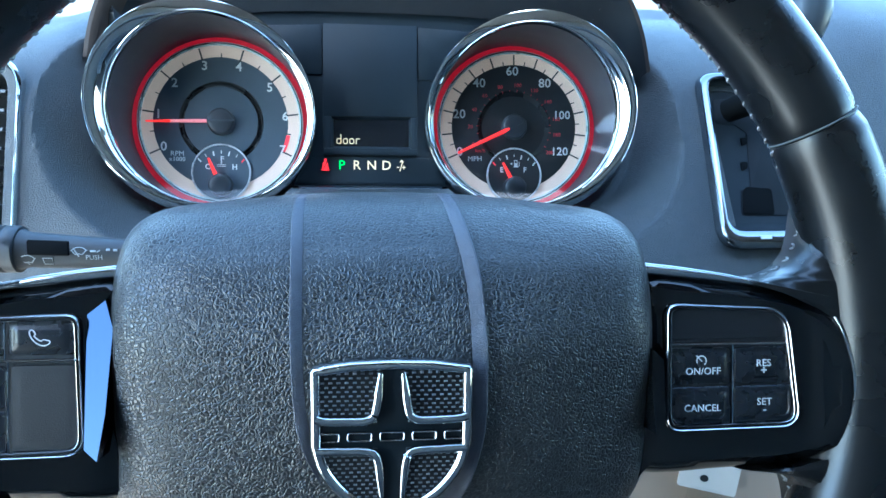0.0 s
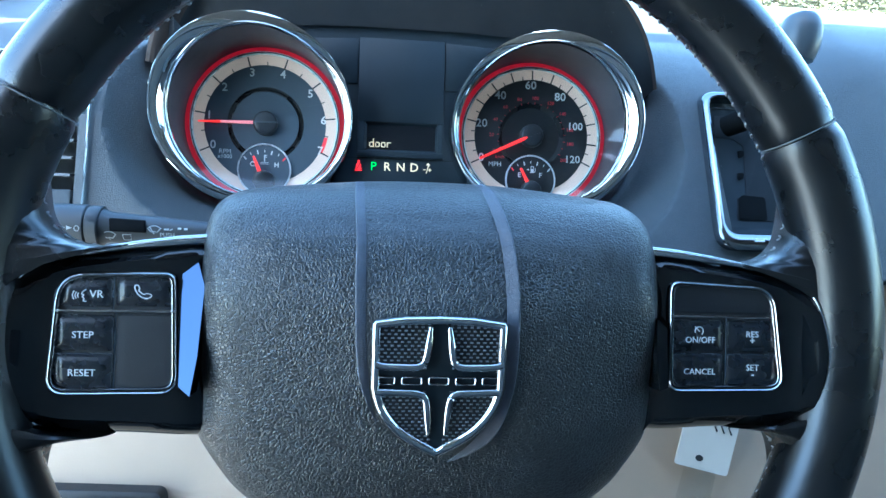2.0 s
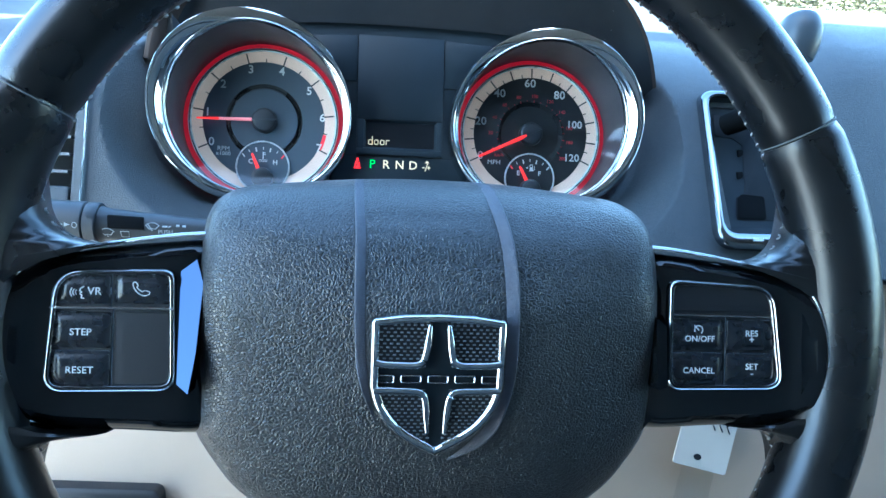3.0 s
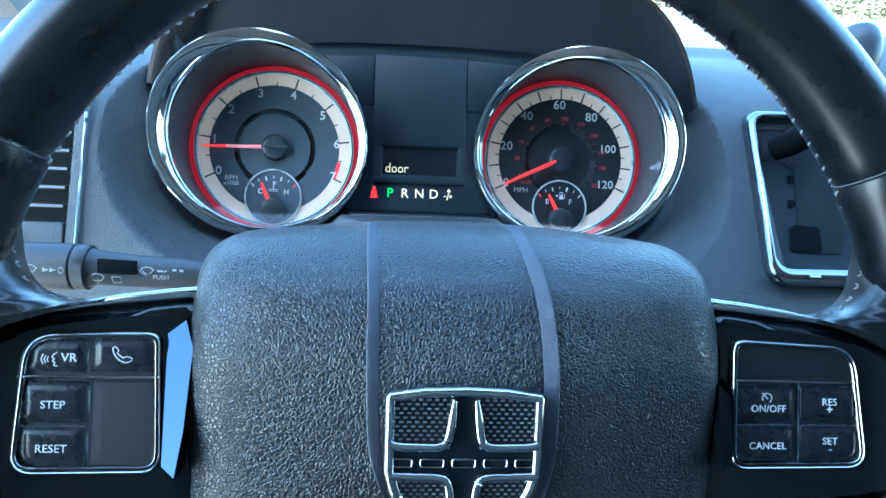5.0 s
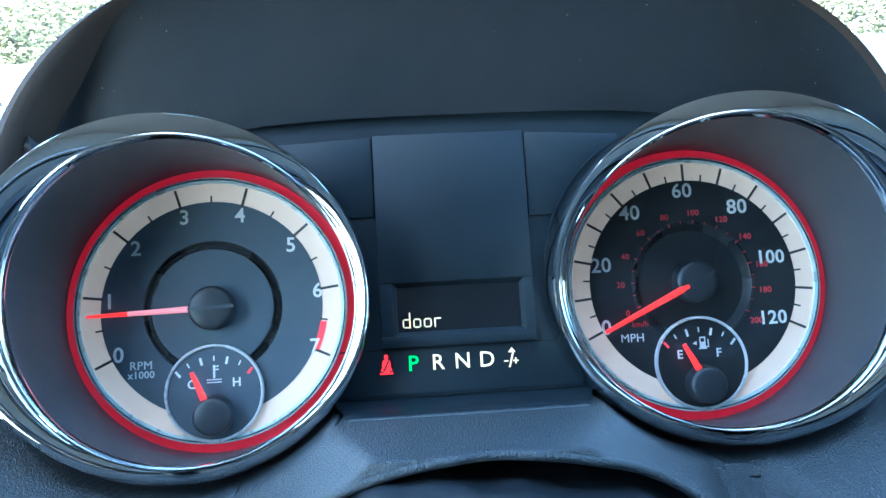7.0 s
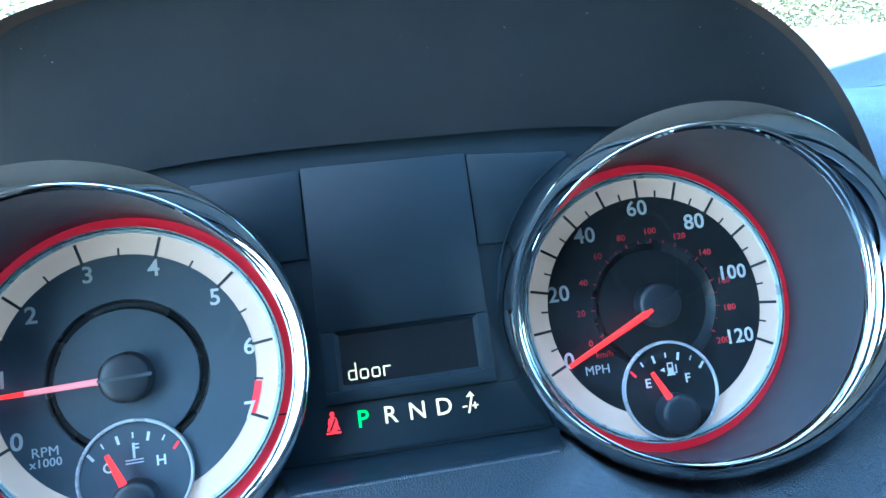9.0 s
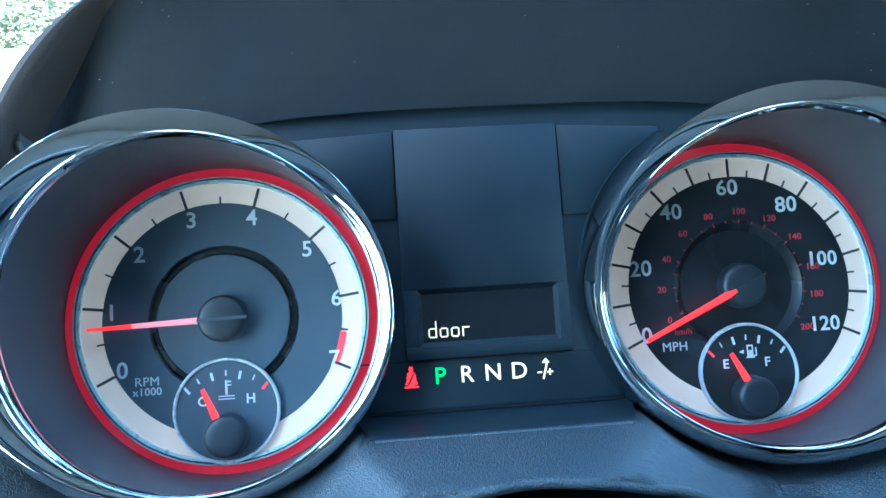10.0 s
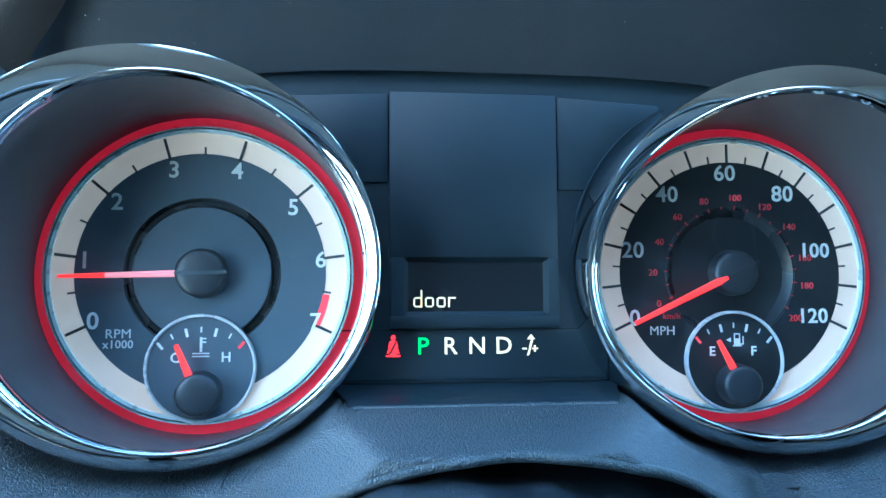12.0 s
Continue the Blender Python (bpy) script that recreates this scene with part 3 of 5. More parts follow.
def stroke(turn, ang, r0, r1, w, y, c=(0.0, 0.0), h=0.00015):
    d, e = Vector((math.cos(radians(ang)), math.sin(radians(ang)))), Vector((-math.sin(radians(ang)), math.cos(radians(ang))))
    pts = [d * r0 + e * w / 2, d * r0 - e * w / 2, d * r1 - e * w / 2, d * r1 + e * w / 2]
    bm = loft([[turn @ Vector((c[0] + p.x, y + h, c[1] + p.y)) for p in pts], [turn @ Vector((c[0] + p.x, y, c[1] + p.y)) for p in pts]], cap_last=True)
    return bm


def pointer(turn, ang, r0, r1, w0, w1, y, c=(0.0, 0.0), h=0.0012):
    d, e = Vector((math.cos(radians(ang)), math.sin(radians(ang)))), Vector((-math.sin(radians(ang)), math.cos(radians(ang))))
    low = [d * r0 + e * w0 / 2, d * r0 - e * w0 / 2, d * r1 - e * w1 / 2, d * r1 + e * w1 / 2]
    top = [d * r0 + e * w0 / 4, d * r0 - e * w0 / 4, d * r1 - e * w1 / 4, d * r1 + e * w1 / 4]
    return loft([[turn @ Vector((c[0] + p.x, y + h, c[1] + p.y)) for p in low], [turn @ Vector((c[0] + p.x, y + h * 0.4, c[1] + p.y)) for p in low],
                 [turn @ Vector((c[0] + p.x, y, c[1] + p.y)) for p in top]], cap_first=True, cap_last=True)


def knob(turn, r, y0, y1, c=(0.0, 0.0), tail=0.0, ang=0.0):
    """A domed needle cap, with a pointed tail of the given length at ang degrees."""
    n = 48
    rings = []
    for k, y in ((1.06, y1), (1.0, y0 + 0.0014), (0.97, y0 + 0.0008), (0.90, y0 + 0.0003), (0.75, y0), (0.5, y0 - 0.0002), (0.2, y0 - 0.0003)):
        ring = []
        for i in range(n):
            t = 2 * math.pi * i / n
            d = (t - radians(ang) + math.pi) % (2 * math.pi) - math.pi
            rr = r * k + tail * k * max(0.0, 1 - abs(d) / 0.9) ** 1.6
            ring.append(turn @ Vector((c[0] + rr * math.cos(t), y, c[1] + rr * math.sin(t))))
        rings.append(ring)
    return loft(rings, cap_last=True)


def channel(turn, profile, n=128):
    """A ring turned from a profile of (radius, depth)."""
    return loft([[turn @ Vector((r * math.cos(2 * math.pi * i / n), y, r * math.sin(2 * math.pi * i / n))) for i in range(n)] for r, y in profile])


def dial(s, name, label):
    turn = Matrix.Translation((s * GX, 0, 0)) @ Matrix.Rotation(radians(-s * TURN_IN), 4, "Z")
    g = start(name, label, "gauge", (s * GX, 0, 0), group="gauges in the instrument panel")
    a, b = ring_outer(s, 1.0), ring_inner(s)
    # the band swells at the sides and lies flatter along the top
    profile = [(t, -0.0013 * (1 - ((t - 0.47) / 0.40) ** 2)) for t in steps(0.07, 0.87, 14)] + [(0.885, 0.0004), (0.905, 0.0002), (0.93, -0.0002), (0.96, -0.0003), (0.985, -0.0002)]
    swell = [1 - 0.90 * max(0.0, math.sin(2 * math.pi * i / 96)) ** 1.5 for i in range(96)]
    part("bezel", loft([ring_outer(s, 1.0, 0.022), ring_outer(s, 1.0, 0.0016), ring_outer(s, 0.9965, 0.0006), ring_outer(s, 0.9910, 0.0001)] + [[(x, y + d * w, z) for (x, y, z), w in zip(between(a, b, t), swell)] for t, d in profile] + [b, ring_inner(s, 0.99, 0.003)]), "chrome", g, "polished chrome ring")
    foot = [turn @ Vector((s * 0.0548 * math.cos(2 * math.pi * i / 96), 0.0024, 0.0548 * math.sin(2 * math.pi * i / 96))) for i in range(96)]
    lip_in = ring_inner(s, 0.99, 0.003)
    part("wall", loft([lip_in, between(lip_in, foot, 0.5, 0.0), foot]), "wall", g, "dark tapered wall")
    part("red_ring", annulus(turn, 0.0508, 0.0550, 0.0022, 0.0035), "red_ring", g, "translucent red ring")
    part("trim_ring", annulus(turn, 0.0490, 0.0512, -0.0008, 0.0022), "ring_grey", g, "silver-grey inner ring")
    part("trim_line", annulus(turn, 0.0500, 0.0506, -0.0012, 0.001), "satin", g, "fine bright line")
    part("band", annulus(turn, 0.0415, 0.0490, 0.0002, 0.0012), "cream", g, "cream scale band")
    tach = name == "tachometer"
    r_out, r_in = (0.0262, 0.0228) if tach else (0.0246, 0.0212)
    part("face", annulus(turn, r_out, 0.0416, 0.0, 0.0012), "face" if tach else "face_black", g, "dark blue-grey face" if tach else "glossy black face")
    if tach:
        part("groove", channel(turn, ((r_out, 0.0), (r_out - 0.0005, 0.0003), (r_out - 0.0011, 0.0020), (r_in + 0.0009, 0.0020), (r_in + 0.0004, -0.0002), (r_in, -0.0006))), "channel", g, "recessed dark ring")
        part("inner_face", channel(turn, ((r_in, -0.0006), (r_in - 0.0006, -0.0007), (0.0002, -0.0007))), "face", g)
        for k in range(15):
            ang = 90 + HALF - 2 * HALF * k / 14
            if k % 2 == 0:
                part("tick", stroke(turn, ang, 0.0408, 0.0484, 0.0010, -0.0001), "tick", g)
                part("numeral", lettering(str(k // 2), 0.0080, 0.0383 * math.cos(radians(ang)) + SHIFT_RPM[k // 2][0], -0.0002, 0.0383 * math.sin(radians(ang)) + SHIFT_RPM[k // 2][1], 0.00011, turn), "white_ink", g)
            else:
                part("tick", stroke(turn, ang, 0.0410, 0.0440, 0.0007, -0.0001), "tick", g)
        part("red_line", annulus(turn, 0.0412, 0.0436, -0.0001, 0.0004, 16, -25.0, -10.0), "red_ink", g, "red warning arc")
        part("unit_word", join(lettering("RPM", 0.0044, -0.0270, -0.0002, -0.0205, 0.0, turn), lettering("x1000", 0.0038, -0.0270, -0.0002, -0.0240, 0.00003, turn)), "grey_ink", g)
        part("needle", pointer(turn, 181.5, 0.0066, 0.0300, 0.0023, 0.0018, -0.0062), "needle_pale", g, "pale red needle")
        part("needle_tip", pointer(turn, 181.5, 0.0300, 0.0446, 0.0018, 0.0011, -0.0062), "needle", g, "bright red needle tip")
        cap = part("cap", knob(turn, 0.0081, -0.0075, 0.0), "cap", g, "round black needle cap")
        part("rib", stroke(turn, 1.5, -0.0078, 0.0090, 0.0011, -0.0083, h=0.0008), "rib", cap, "fine raised rib")
    else:
        for k in range(25):
            ang = 90 + HALF - 2 * HALF * k / 24
            part("tick", stroke(turn, ang, 0.0409, 0.0484 if k % 2 == 0 else 0.0442, 0.0010 if k % 2 == 0 else 0.0007, -0.0001), "tick", g)
            if k % 4 == 0:
                r = 0.0392 if k == 0 else (0.0376 if k < 20 else 0.0335)
                dx, dz = SHIFT_MPH[k // 4]
                part("numeral", lettering(str(k * 5), 0.0082 if k < 20 else 0.0075, r * math.cos(radians(ang)) + dx, -0.0002, r * math.sin(radians(ang)) + dz, 0.00011, turn), "white_ink", g)
        for k in range(11):
            ang = 201.5 - 23.3 * k
            part("small_numeral", lettering(str(k * 20), 0.0034, 0.0292 * math.cos(radians(ang - (2.5 if k in (8, 10) else 0))), -0.0002, 0.0288 * math.sin(radians(ang - (2.5 if k in (8, 10) else 0))) - 0.0007, 0.0, turn), "red_small", g)
            part("small_tick", stroke(turn, ang, 0.0236, 0.0252, 0.00035, -0.0006), "red_small", g)
            if k < 10:
                part("small_tick", stroke(turn, ang - 11.65, 0.0239, 0.0249, 0.0003, -0.0006), "red_small", g)
        part("inner_ring", channel(turn, ((r_out, 0.0), (r_out - 0.0004, -0.0004), (r_out - 0.0009, -0.0004), (r_in, 0.0026))), "channel", g, "glossy black inner ring")
        part("inner_face", channel(turn, ((r_in, 0.0026), (0.0002, 0.0026))), "face_black", g)
        part("unit_word", lettering("MPH", 0.0047, -0.0262, -0.0002, -0.0212, 0.0, turn), "white_ink", g)
        part("unit_word_small", lettering("km/h", 0.0032, -0.0226, -0.0002, -0.0158, 0.0, turn), "red_small", g)
        part("needle", pointer(turn, 205.6, 0.0040, 0.0420, 0.0027, 0.0016, -0.0062), "needle", g, "bright red needle")
        cap = part("cap", knob(turn, 0.0081, -0.0060, 0.0), "cap", g, "round black needle cap")
        part("rib", stroke(turn, 25.6, -0.0030, 0.0088, 0.0010, -0.0067, h=0.0007), "cap", cap)
    # small gauge set into the lower edge
    c, p = (0.0, -0.0322), (0.0, -0.0404)
    sub = part("temperature_gauge" if tach else "fuel_gauge", annulus(turn, 0.0001, 0.0174, -0.0012, 0.0002, c=c), "face" if tach else "face_black", g, "small round gauge")
    part("gauge_ring", frame_ring_round(turn, c, 0.0184, 0.0011), "silver", sub, "satin silver ring")
    for k in range(7):
        ang = 130 - 80 * k / 6
        red = (k == 6) if tach else (k == 0)
        part("gauge_tick", stroke(turn, ang, 0.0193 if k % 2 == 0 else 0.0203, 0.0222, 0.0009 if k % 2 == 0 else 0.0005, -0.0014, c=p), "red_ink" if red else "white_ink", sub)
    for word, x in ((("C", -0.0083), ("H", 0.0083)) if tach else (("E", -0.0083), ("F", 0.0072))):
        part("gauge_letter", lettering(word, 0.0047, x, -0.0014, -0.0287, 0.00008, turn), "white_ink", sub)
    if tach:
        part("gauge_symbol", join(stroke(turn, 90, -0.0022, 0.0028, 0.0008, -0.0014, c=(0, -0.0245)), stroke(turn, 0, 0.0, 0.0017, 0.0005, -0.0014, c=(0, -0.0222)),
                                  stroke(turn, 0, 0.0, 0.0017, 0.0005, -0.0014, c=(0, -0.0234)), stroke(turn, 0, -0.0028, 0.0028, 0.0004, -0.0014, c=(0, -0.0272)), stroke(turn, 0, -0.0028, 0.0028, 0.0004, -0.0014, c=(0, -0.0282))), "grey_ink", sub)
    else:
        part("gauge_symbol", join(stroke(turn, 90, 0.0004, 0.0021, 0.0004, -0.0014, c=(0.0002, -0.0245)), stroke(turn, 90, 0.0004, 0.0021, 0.0004, -0.0014, c=(0.0021, -0.0245)), stroke(turn, 0, -0.0011, 0.0011, 0.0005, -0.0014, c=(0.00115, -0.0223)),
                                  stroke(turn, 90, -0.0020, 0.0005, 0.0023, -0.0014, c=(0.00115, -0.0245)), stroke(turn, 0, -0.0016, 0.0016, 0.0005, -0.0014, c=(0.00115, -0.0266)),
                                  stroke(turn, 90, -0.0016, 0.0014, 0.0004, -0.0014, c=(0.0034, -0.0245)), stroke(turn, 0, -0.0006, 0.0006, 0.0004, -0.0014, c=(0.0029, -0.0260)), pointer(turn, 180, 0.0, 0.0016, 0.0016, 0.0001, -0.0014, c=(-0.0012, -0.0245), h=0.0002)), "white_ink", sub)
    part("gauge_needle", pointer(turn, 113 if tach else 117, 0.0050, 0.0180, 0.0028, 0.0014, -0.0076, c=p), "needle", sub, "red needle")
    part("gauge_cap", knob(turn, 0.0071, -0.0086, 0.0, c=p), "cap", sub, "small round needle cap")
    # clear cover
    b2 = ring_inner(s, 0.99, 0.0016)
    mid = Vector((s * 0.0948, -0.0300, 0.0007))
    part("lens", loft([[tuple(Vector(q).lerp(mid, k) + Vector((0, 0.0120 * (1 - (1 - k) ** 2), 0))) for q in b2] for k in (0, 0.1, 0.2, 0.3, 0.4, 0.5, 0.6, 0.7, 0.8, 0.9, 0.97)], cap_last=True), "lens", g, "clear curved cover").visible_shadow = False
    return g


def frame_ring_round(turn, c, r, w):
    n = 64
    return loft([[turn @ Vector((c[0] + rr * math.cos(2 * math.pi * i / n), y, c[1] + rr * math.sin(2 * math.pi * i / n))) for i in range(n)]
                 for rr, y in ((r, 0.0), (r, -0.0016), (r - w * 0.25, -0.0023), (r - w * 0.75, -0.0023), (r - w, -0.0016), (r - w, 0.0))])


dial(-1, "tachometer", "round chrome-ringed rev counter with a red needle")
dial(1, "speedometer", "round chrome-ringed speedometer with a red needle at zero")


# ---- steering wheel ----
WX, WY, WZ, RIM_Y = 0.007, -0.218, -0.117, -0.222     # the wheel's centre; its rim stands a little nearer
wheel = start("steering_wheel", "black leather steering wheel with gloss black spokes and a chrome emblem", "steering wheel", (WX, WY, WZ))
SEAM = 27.8


def rim_ring(a, pinch=0.0, n=28):
    """The rim's cross-section at a degrees: an oval, fuller at the grips beside the spokes."""
    t = radians(a)
    grip = math.exp(-((a - 0) / 22) ** 2) + math.exp(-((a - 180) / 22) ** 2)
    ra, rb = 0.0156 + 0.0010 * grip - pinch, 0.0168 + 0.0006 * grip - pinch
    rc = 0.1722
    out = []
    for k in range(n):
        f = 2 * math.pi * k / n
        rad, dep = rc + ra * math.cos(f), rb * math.sin(f)
        out.append((WX + rad * math.cos(t), RIM_Y - dep + 0.02 * rad * math.cos(t), WZ + rad * math.sin(t)))
    return out


def rim_piece(a0, a1, pinch):
    n = max(6, int((a1 - a0) / 1.5))
    rings = []
    for i in range(n + 1):
        a = a0 + (a1 - a0) * i / n
        edge = min(i, n - i) * (a1 - a0) / n
        rings.append(rim_ring(a, 0.0012 * math.exp(-(edge / 0.9) ** 2) + pinch))
    return loft(rings, cap_first=True, cap_last=True)


part("upper_rim", rim_piece(SEAM, 180 - SEAM, 0.0), "leather", wheel, "worn black leather wrap")
part("grip", rim_piece(180 - SEAM, 232, -0.0005), "leather", wheel, "worn black leather grip")
part("grip", rim_piece(-52, SEAM, -0.0005), "leather", wheel, "worn black leather grip")
part("lower_rim", rim_piece(232, 308, 0.0), "leather", wheel, "black leather wrap")


for a in (SEAM, 180 - SEAM):
    ring = rim_ring(a + 0.35, 0.0004, 40)
    part("rim_seam", tube(ring + ring[:1], 0.00035, 6), "worn", wheel, "worn pale edge at the leather seam")


def stitch_bm(a):
    p = [(WX + r * math.cos(radians(b)), y + 0.02 * r * math.cos(radians(b)), WZ + r * math.sin(radians(b))) for b, r, y in
         ((a - 0.36, 0.1581, RIM_Y + 0.0064), (a - 0.24, 0.1572, RIM_Y + 0.0058), (a, 0.1568, RIM_Y + 0.0050), (a + 0.24, 0.1572, RIM_Y + 0.0042), (a + 0.36, 0.1581, RIM_Y + 0.0036))]
    return tube(p, [0.0003, 0.00045, 0.0005, 0.00045, 0.0003], 10)


stitches = [a for a in steps(-50, 230, 145) if not (-12 < a < 12 or 168 < a < 192)]
for a in stitches:
    part("stitch", stitch_bm(a), "thread", wheel)


def spline(points, n=8, closed=False):
    """A smooth line through points."""
    pts = [Vector(p) for p in points]
    out, m = [], len(pts)
    for i in range(m if closed else m - 1):
        p0, p1, p2, p3 = (pts[(i + k) % m] if closed else pts[min(max(i + k, 0), m - 1)] for k in (-1, 0, 1, 2))
        for k in range(n):
            t = k / n
            out.append(0.5 * (2 * p1 + (p2 - p0) * t + (2 * p0 - 5 * p1 + 4 * p2 - p3) * t * t + (3 * p1 - p0 - 3 * p2 + p3) * t ** 3))
    return out if closed else out + [pts[-1]]


# spokes: gloss black shells, the left one a mirror of the right one
SPOKE = [(0.085, -0.0850), (0.1255, -0.0895), (0.153, -0.0950), (0.1650, -0.1060), (0.1688, -0.1300), (0.1640, -0.1535), (0.152, -0.1614), (0.120, -0.1632), (0.085, -0.1650)]
for s in (1, -1):
    line = [(p.x, p.y) for p in spline([(x, z) for x, z in SPOKE], 6)]
    # the right spoke's lower edge sits a little higher
    lift = lambda z: 0.0024 * smooth01((-0.150 - z) / 0.008) * (1 - smooth01((-0.1640 - z) / 0.006)) if s > 0 else 0.0
    line = [(WX + s * (x - WX), z + lift(z)) for x, z in line]
    i1, i2, i3 = inset(line, 0.0012), inset(line, 0.0035), inset(line, 0.0070)
    mid = (WX + s * 0.112, -0.125)
    fr = lambda x: 0.005 * (1 - smooth01((s * (x - WX) - 0.085) / 0.012)) - 0.0125 * smooth01((s * (x - WX) - 0.1455) / 0.0175)
    rings = [[(x, WY + 0.028, z) for x, z in line], [(x, WY + 0.0045 + fr(x), z) for x, z in line], [(x, WY + 0.0005 + fr(x), z) for x, z in i1],
             [(x, WY - 0.0040 + fr(x), z) for x, z in i2], [(x, WY - 0.0072 + fr(x), z) for x, z in i3]]
    for k in (0.05, 0.10, 0.15, 0.20, 0.26, 0.32, 0.40, 0.6, 0.85, 0.98):
        ring = [(x + (mid[0] - x) * k, z + (mid[1] - z) * k) for x, z in i3]
        rings.append([(x, WY - 0.0072 + fr(x), z) for x, z in ring])
    part("spoke", loft(rings, cap_first=True, cap_last=True), "gloss", wheel, "gloss black spoke panel")
    # satin bar modelled for the highlight along the spoke's upper bevel
    top = [Vector((WX + s * (x - WX), WY - 0.0040 + fr(WX + s * (x - WX)), z)) for x, z in ((0.090, -0.0866), (0.105, -0.0882), (0.120, -0.0900), (0.132, -0.0918), (0.144, -0.0945))]
    part("spoke_top_glint", tube(top, [0.0022, 0.0021, 0.0018, 0.0013, 0.0005], 12), "satin", wheel, "satin bar standing for the highlight on the spoke's upper edge")
    # leather flare that joins the rim to the spoke
    arc = [(WX + 0.1690 * math.cos(radians(q)), WZ + 0.1690 * math.sin(radians(q))) for q in steps(21, -25, 48)]
    inner = spline([(0.1590, -0.0640), (0.1580, -0.0710), (0.1566, -0.0785), (0.1535, -0.0842), (0.1470, -0.0889), (0.1350, -0.0908), (0.1220, -0.0890), (0.1390, -0.0922), (0.1535, -0.0955), (0.1645, -0.1060), (0.1683, -0.1300),
                    (0.1635, -0.1530), (0.1520, -0.1609), (0.1300, -0.1626), (0.1460, -0.1634), (0.1530, -0.1662), (0.1556, -0.1720), (0.1568, -0.1850)], 4)
    n = len(inner) - 1
    rows = []
    for t_, y_ in ((0.02, WY + 0.010), (0.0, WY + 0.005), (0.015, WY + 0.001), (0.05, WY - 0.0025), (0.12, WY - 0.0060), (0.25, WY - 0.0090), (0.45, WY - 0.0113), (0.7, WY - 0.0128), (1.0, WY - 0.0128)):
        row = []
        for i, p in enumerate(inner):
            q = arc[round(48 * i / n)]
            x, z = p.x + (q[0] - p.x) * t_, p.y + (q[1] - p.y) * t_
            sink = 0.009 * math.exp(-(min(i, n - i) / n / 0.07) ** 2) if t_ > 0.04 else 0.0
            row.append((WX + s * (x - WX), y_ + sink + 0.02 * s * (x - WX), z + lift(z)))
        rows.append(row)
    part("spoke_root", loft(rows, closed=False), "leather", wheel, "leather flare where rim meets spoke")
    for path in (((0.1578, -0.0745), (0.1566, -0.0785), (0.1535, -0.0842), (0.1470, -0.0889), (0.1385, -0.0907)), ((0.1530, -0.1662), (0.1556, -0.1720), (0.1568, -0.1850))):
        seam = spline([(x, z) for x, z in path], 12)
        run, mark = 0.0, 0.0
        for p, q in zip(seam, seam[1:]):
            run += (q - p).length
            if run >= mark:
                mark = run + 0.0052
                d = (q - p).normalized()
                pts = [(WX + s * (p.x + d.x * u - WX), WY + 0.0030 - h + 0.02 * s * (p.x - WX), p.y + d.y * u) for u, h in ((-0.0010, -0.001), (-0.0006, 0.0006), (0.0, 0.0010), (0.0006, 0.0006), (0.0010, -0.001))]
                part("stitch", tube(pts, [0.0003, 0.0005, 0.0006, 0.0005, 0.0003], 8), "thread", wheel)
    # chrome bead that stands for a highlight on the outer end, and a cheek added for a reflection between the buttons
    # and the airbag cover
    bead = [Vector((WX + s * (p.x - WX), WY - 0.0012 + fr(WX + s * (p.x - WX)), p.y)) for p in spline([(0.1560, -0.0973), (0.1633, -0.1060), (0.1672, -0.1300), (0.1628, -0.1525), (0.1550, -0.1590)], 8)]
    part("spoke_end_glint", tube(bead, [0.0002 + 0.0007 * math.sin(math.pi * i / (len(bead) - 1)) for i in range(len(bead))], 10), "satin", wheel, "thin satin bead standing for the highlight on the spoke's end")
    if s < 0:
        front = [(-0.0906, -0.1008), (-0.0846, -0.0962), (-0.0815, -0.1051), (-0.0826, -0.1309), (-0.0845, -0.1452), (-0.0890, -0.1420)]
    else:
        front = [(0.0985, -0.1180), (0.0940, -0.1140), (0.0930, -0.1280), (0.0935, -0.1420), (0.0975, -0.1410)]
    line = [(x, WY - 0.0070 - 0.32 * abs(abs(x - WX) - 0.0976) + 0.16 * (z + 0.1020), z) for x, z in front]
    part("cheek", loft([line, [(x, WY + 0.006, z) for x, y, z in line]], cap_first=True, cap_last=True), "cheek" if s < 0 else "gloss", wheel, "glossy cheek added beside the airbag cover for a reflection", smooth=False)


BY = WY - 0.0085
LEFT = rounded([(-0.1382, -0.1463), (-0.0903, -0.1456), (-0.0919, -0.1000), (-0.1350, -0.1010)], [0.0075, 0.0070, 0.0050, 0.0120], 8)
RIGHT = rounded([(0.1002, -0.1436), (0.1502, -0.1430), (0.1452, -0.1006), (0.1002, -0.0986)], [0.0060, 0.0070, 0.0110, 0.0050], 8)
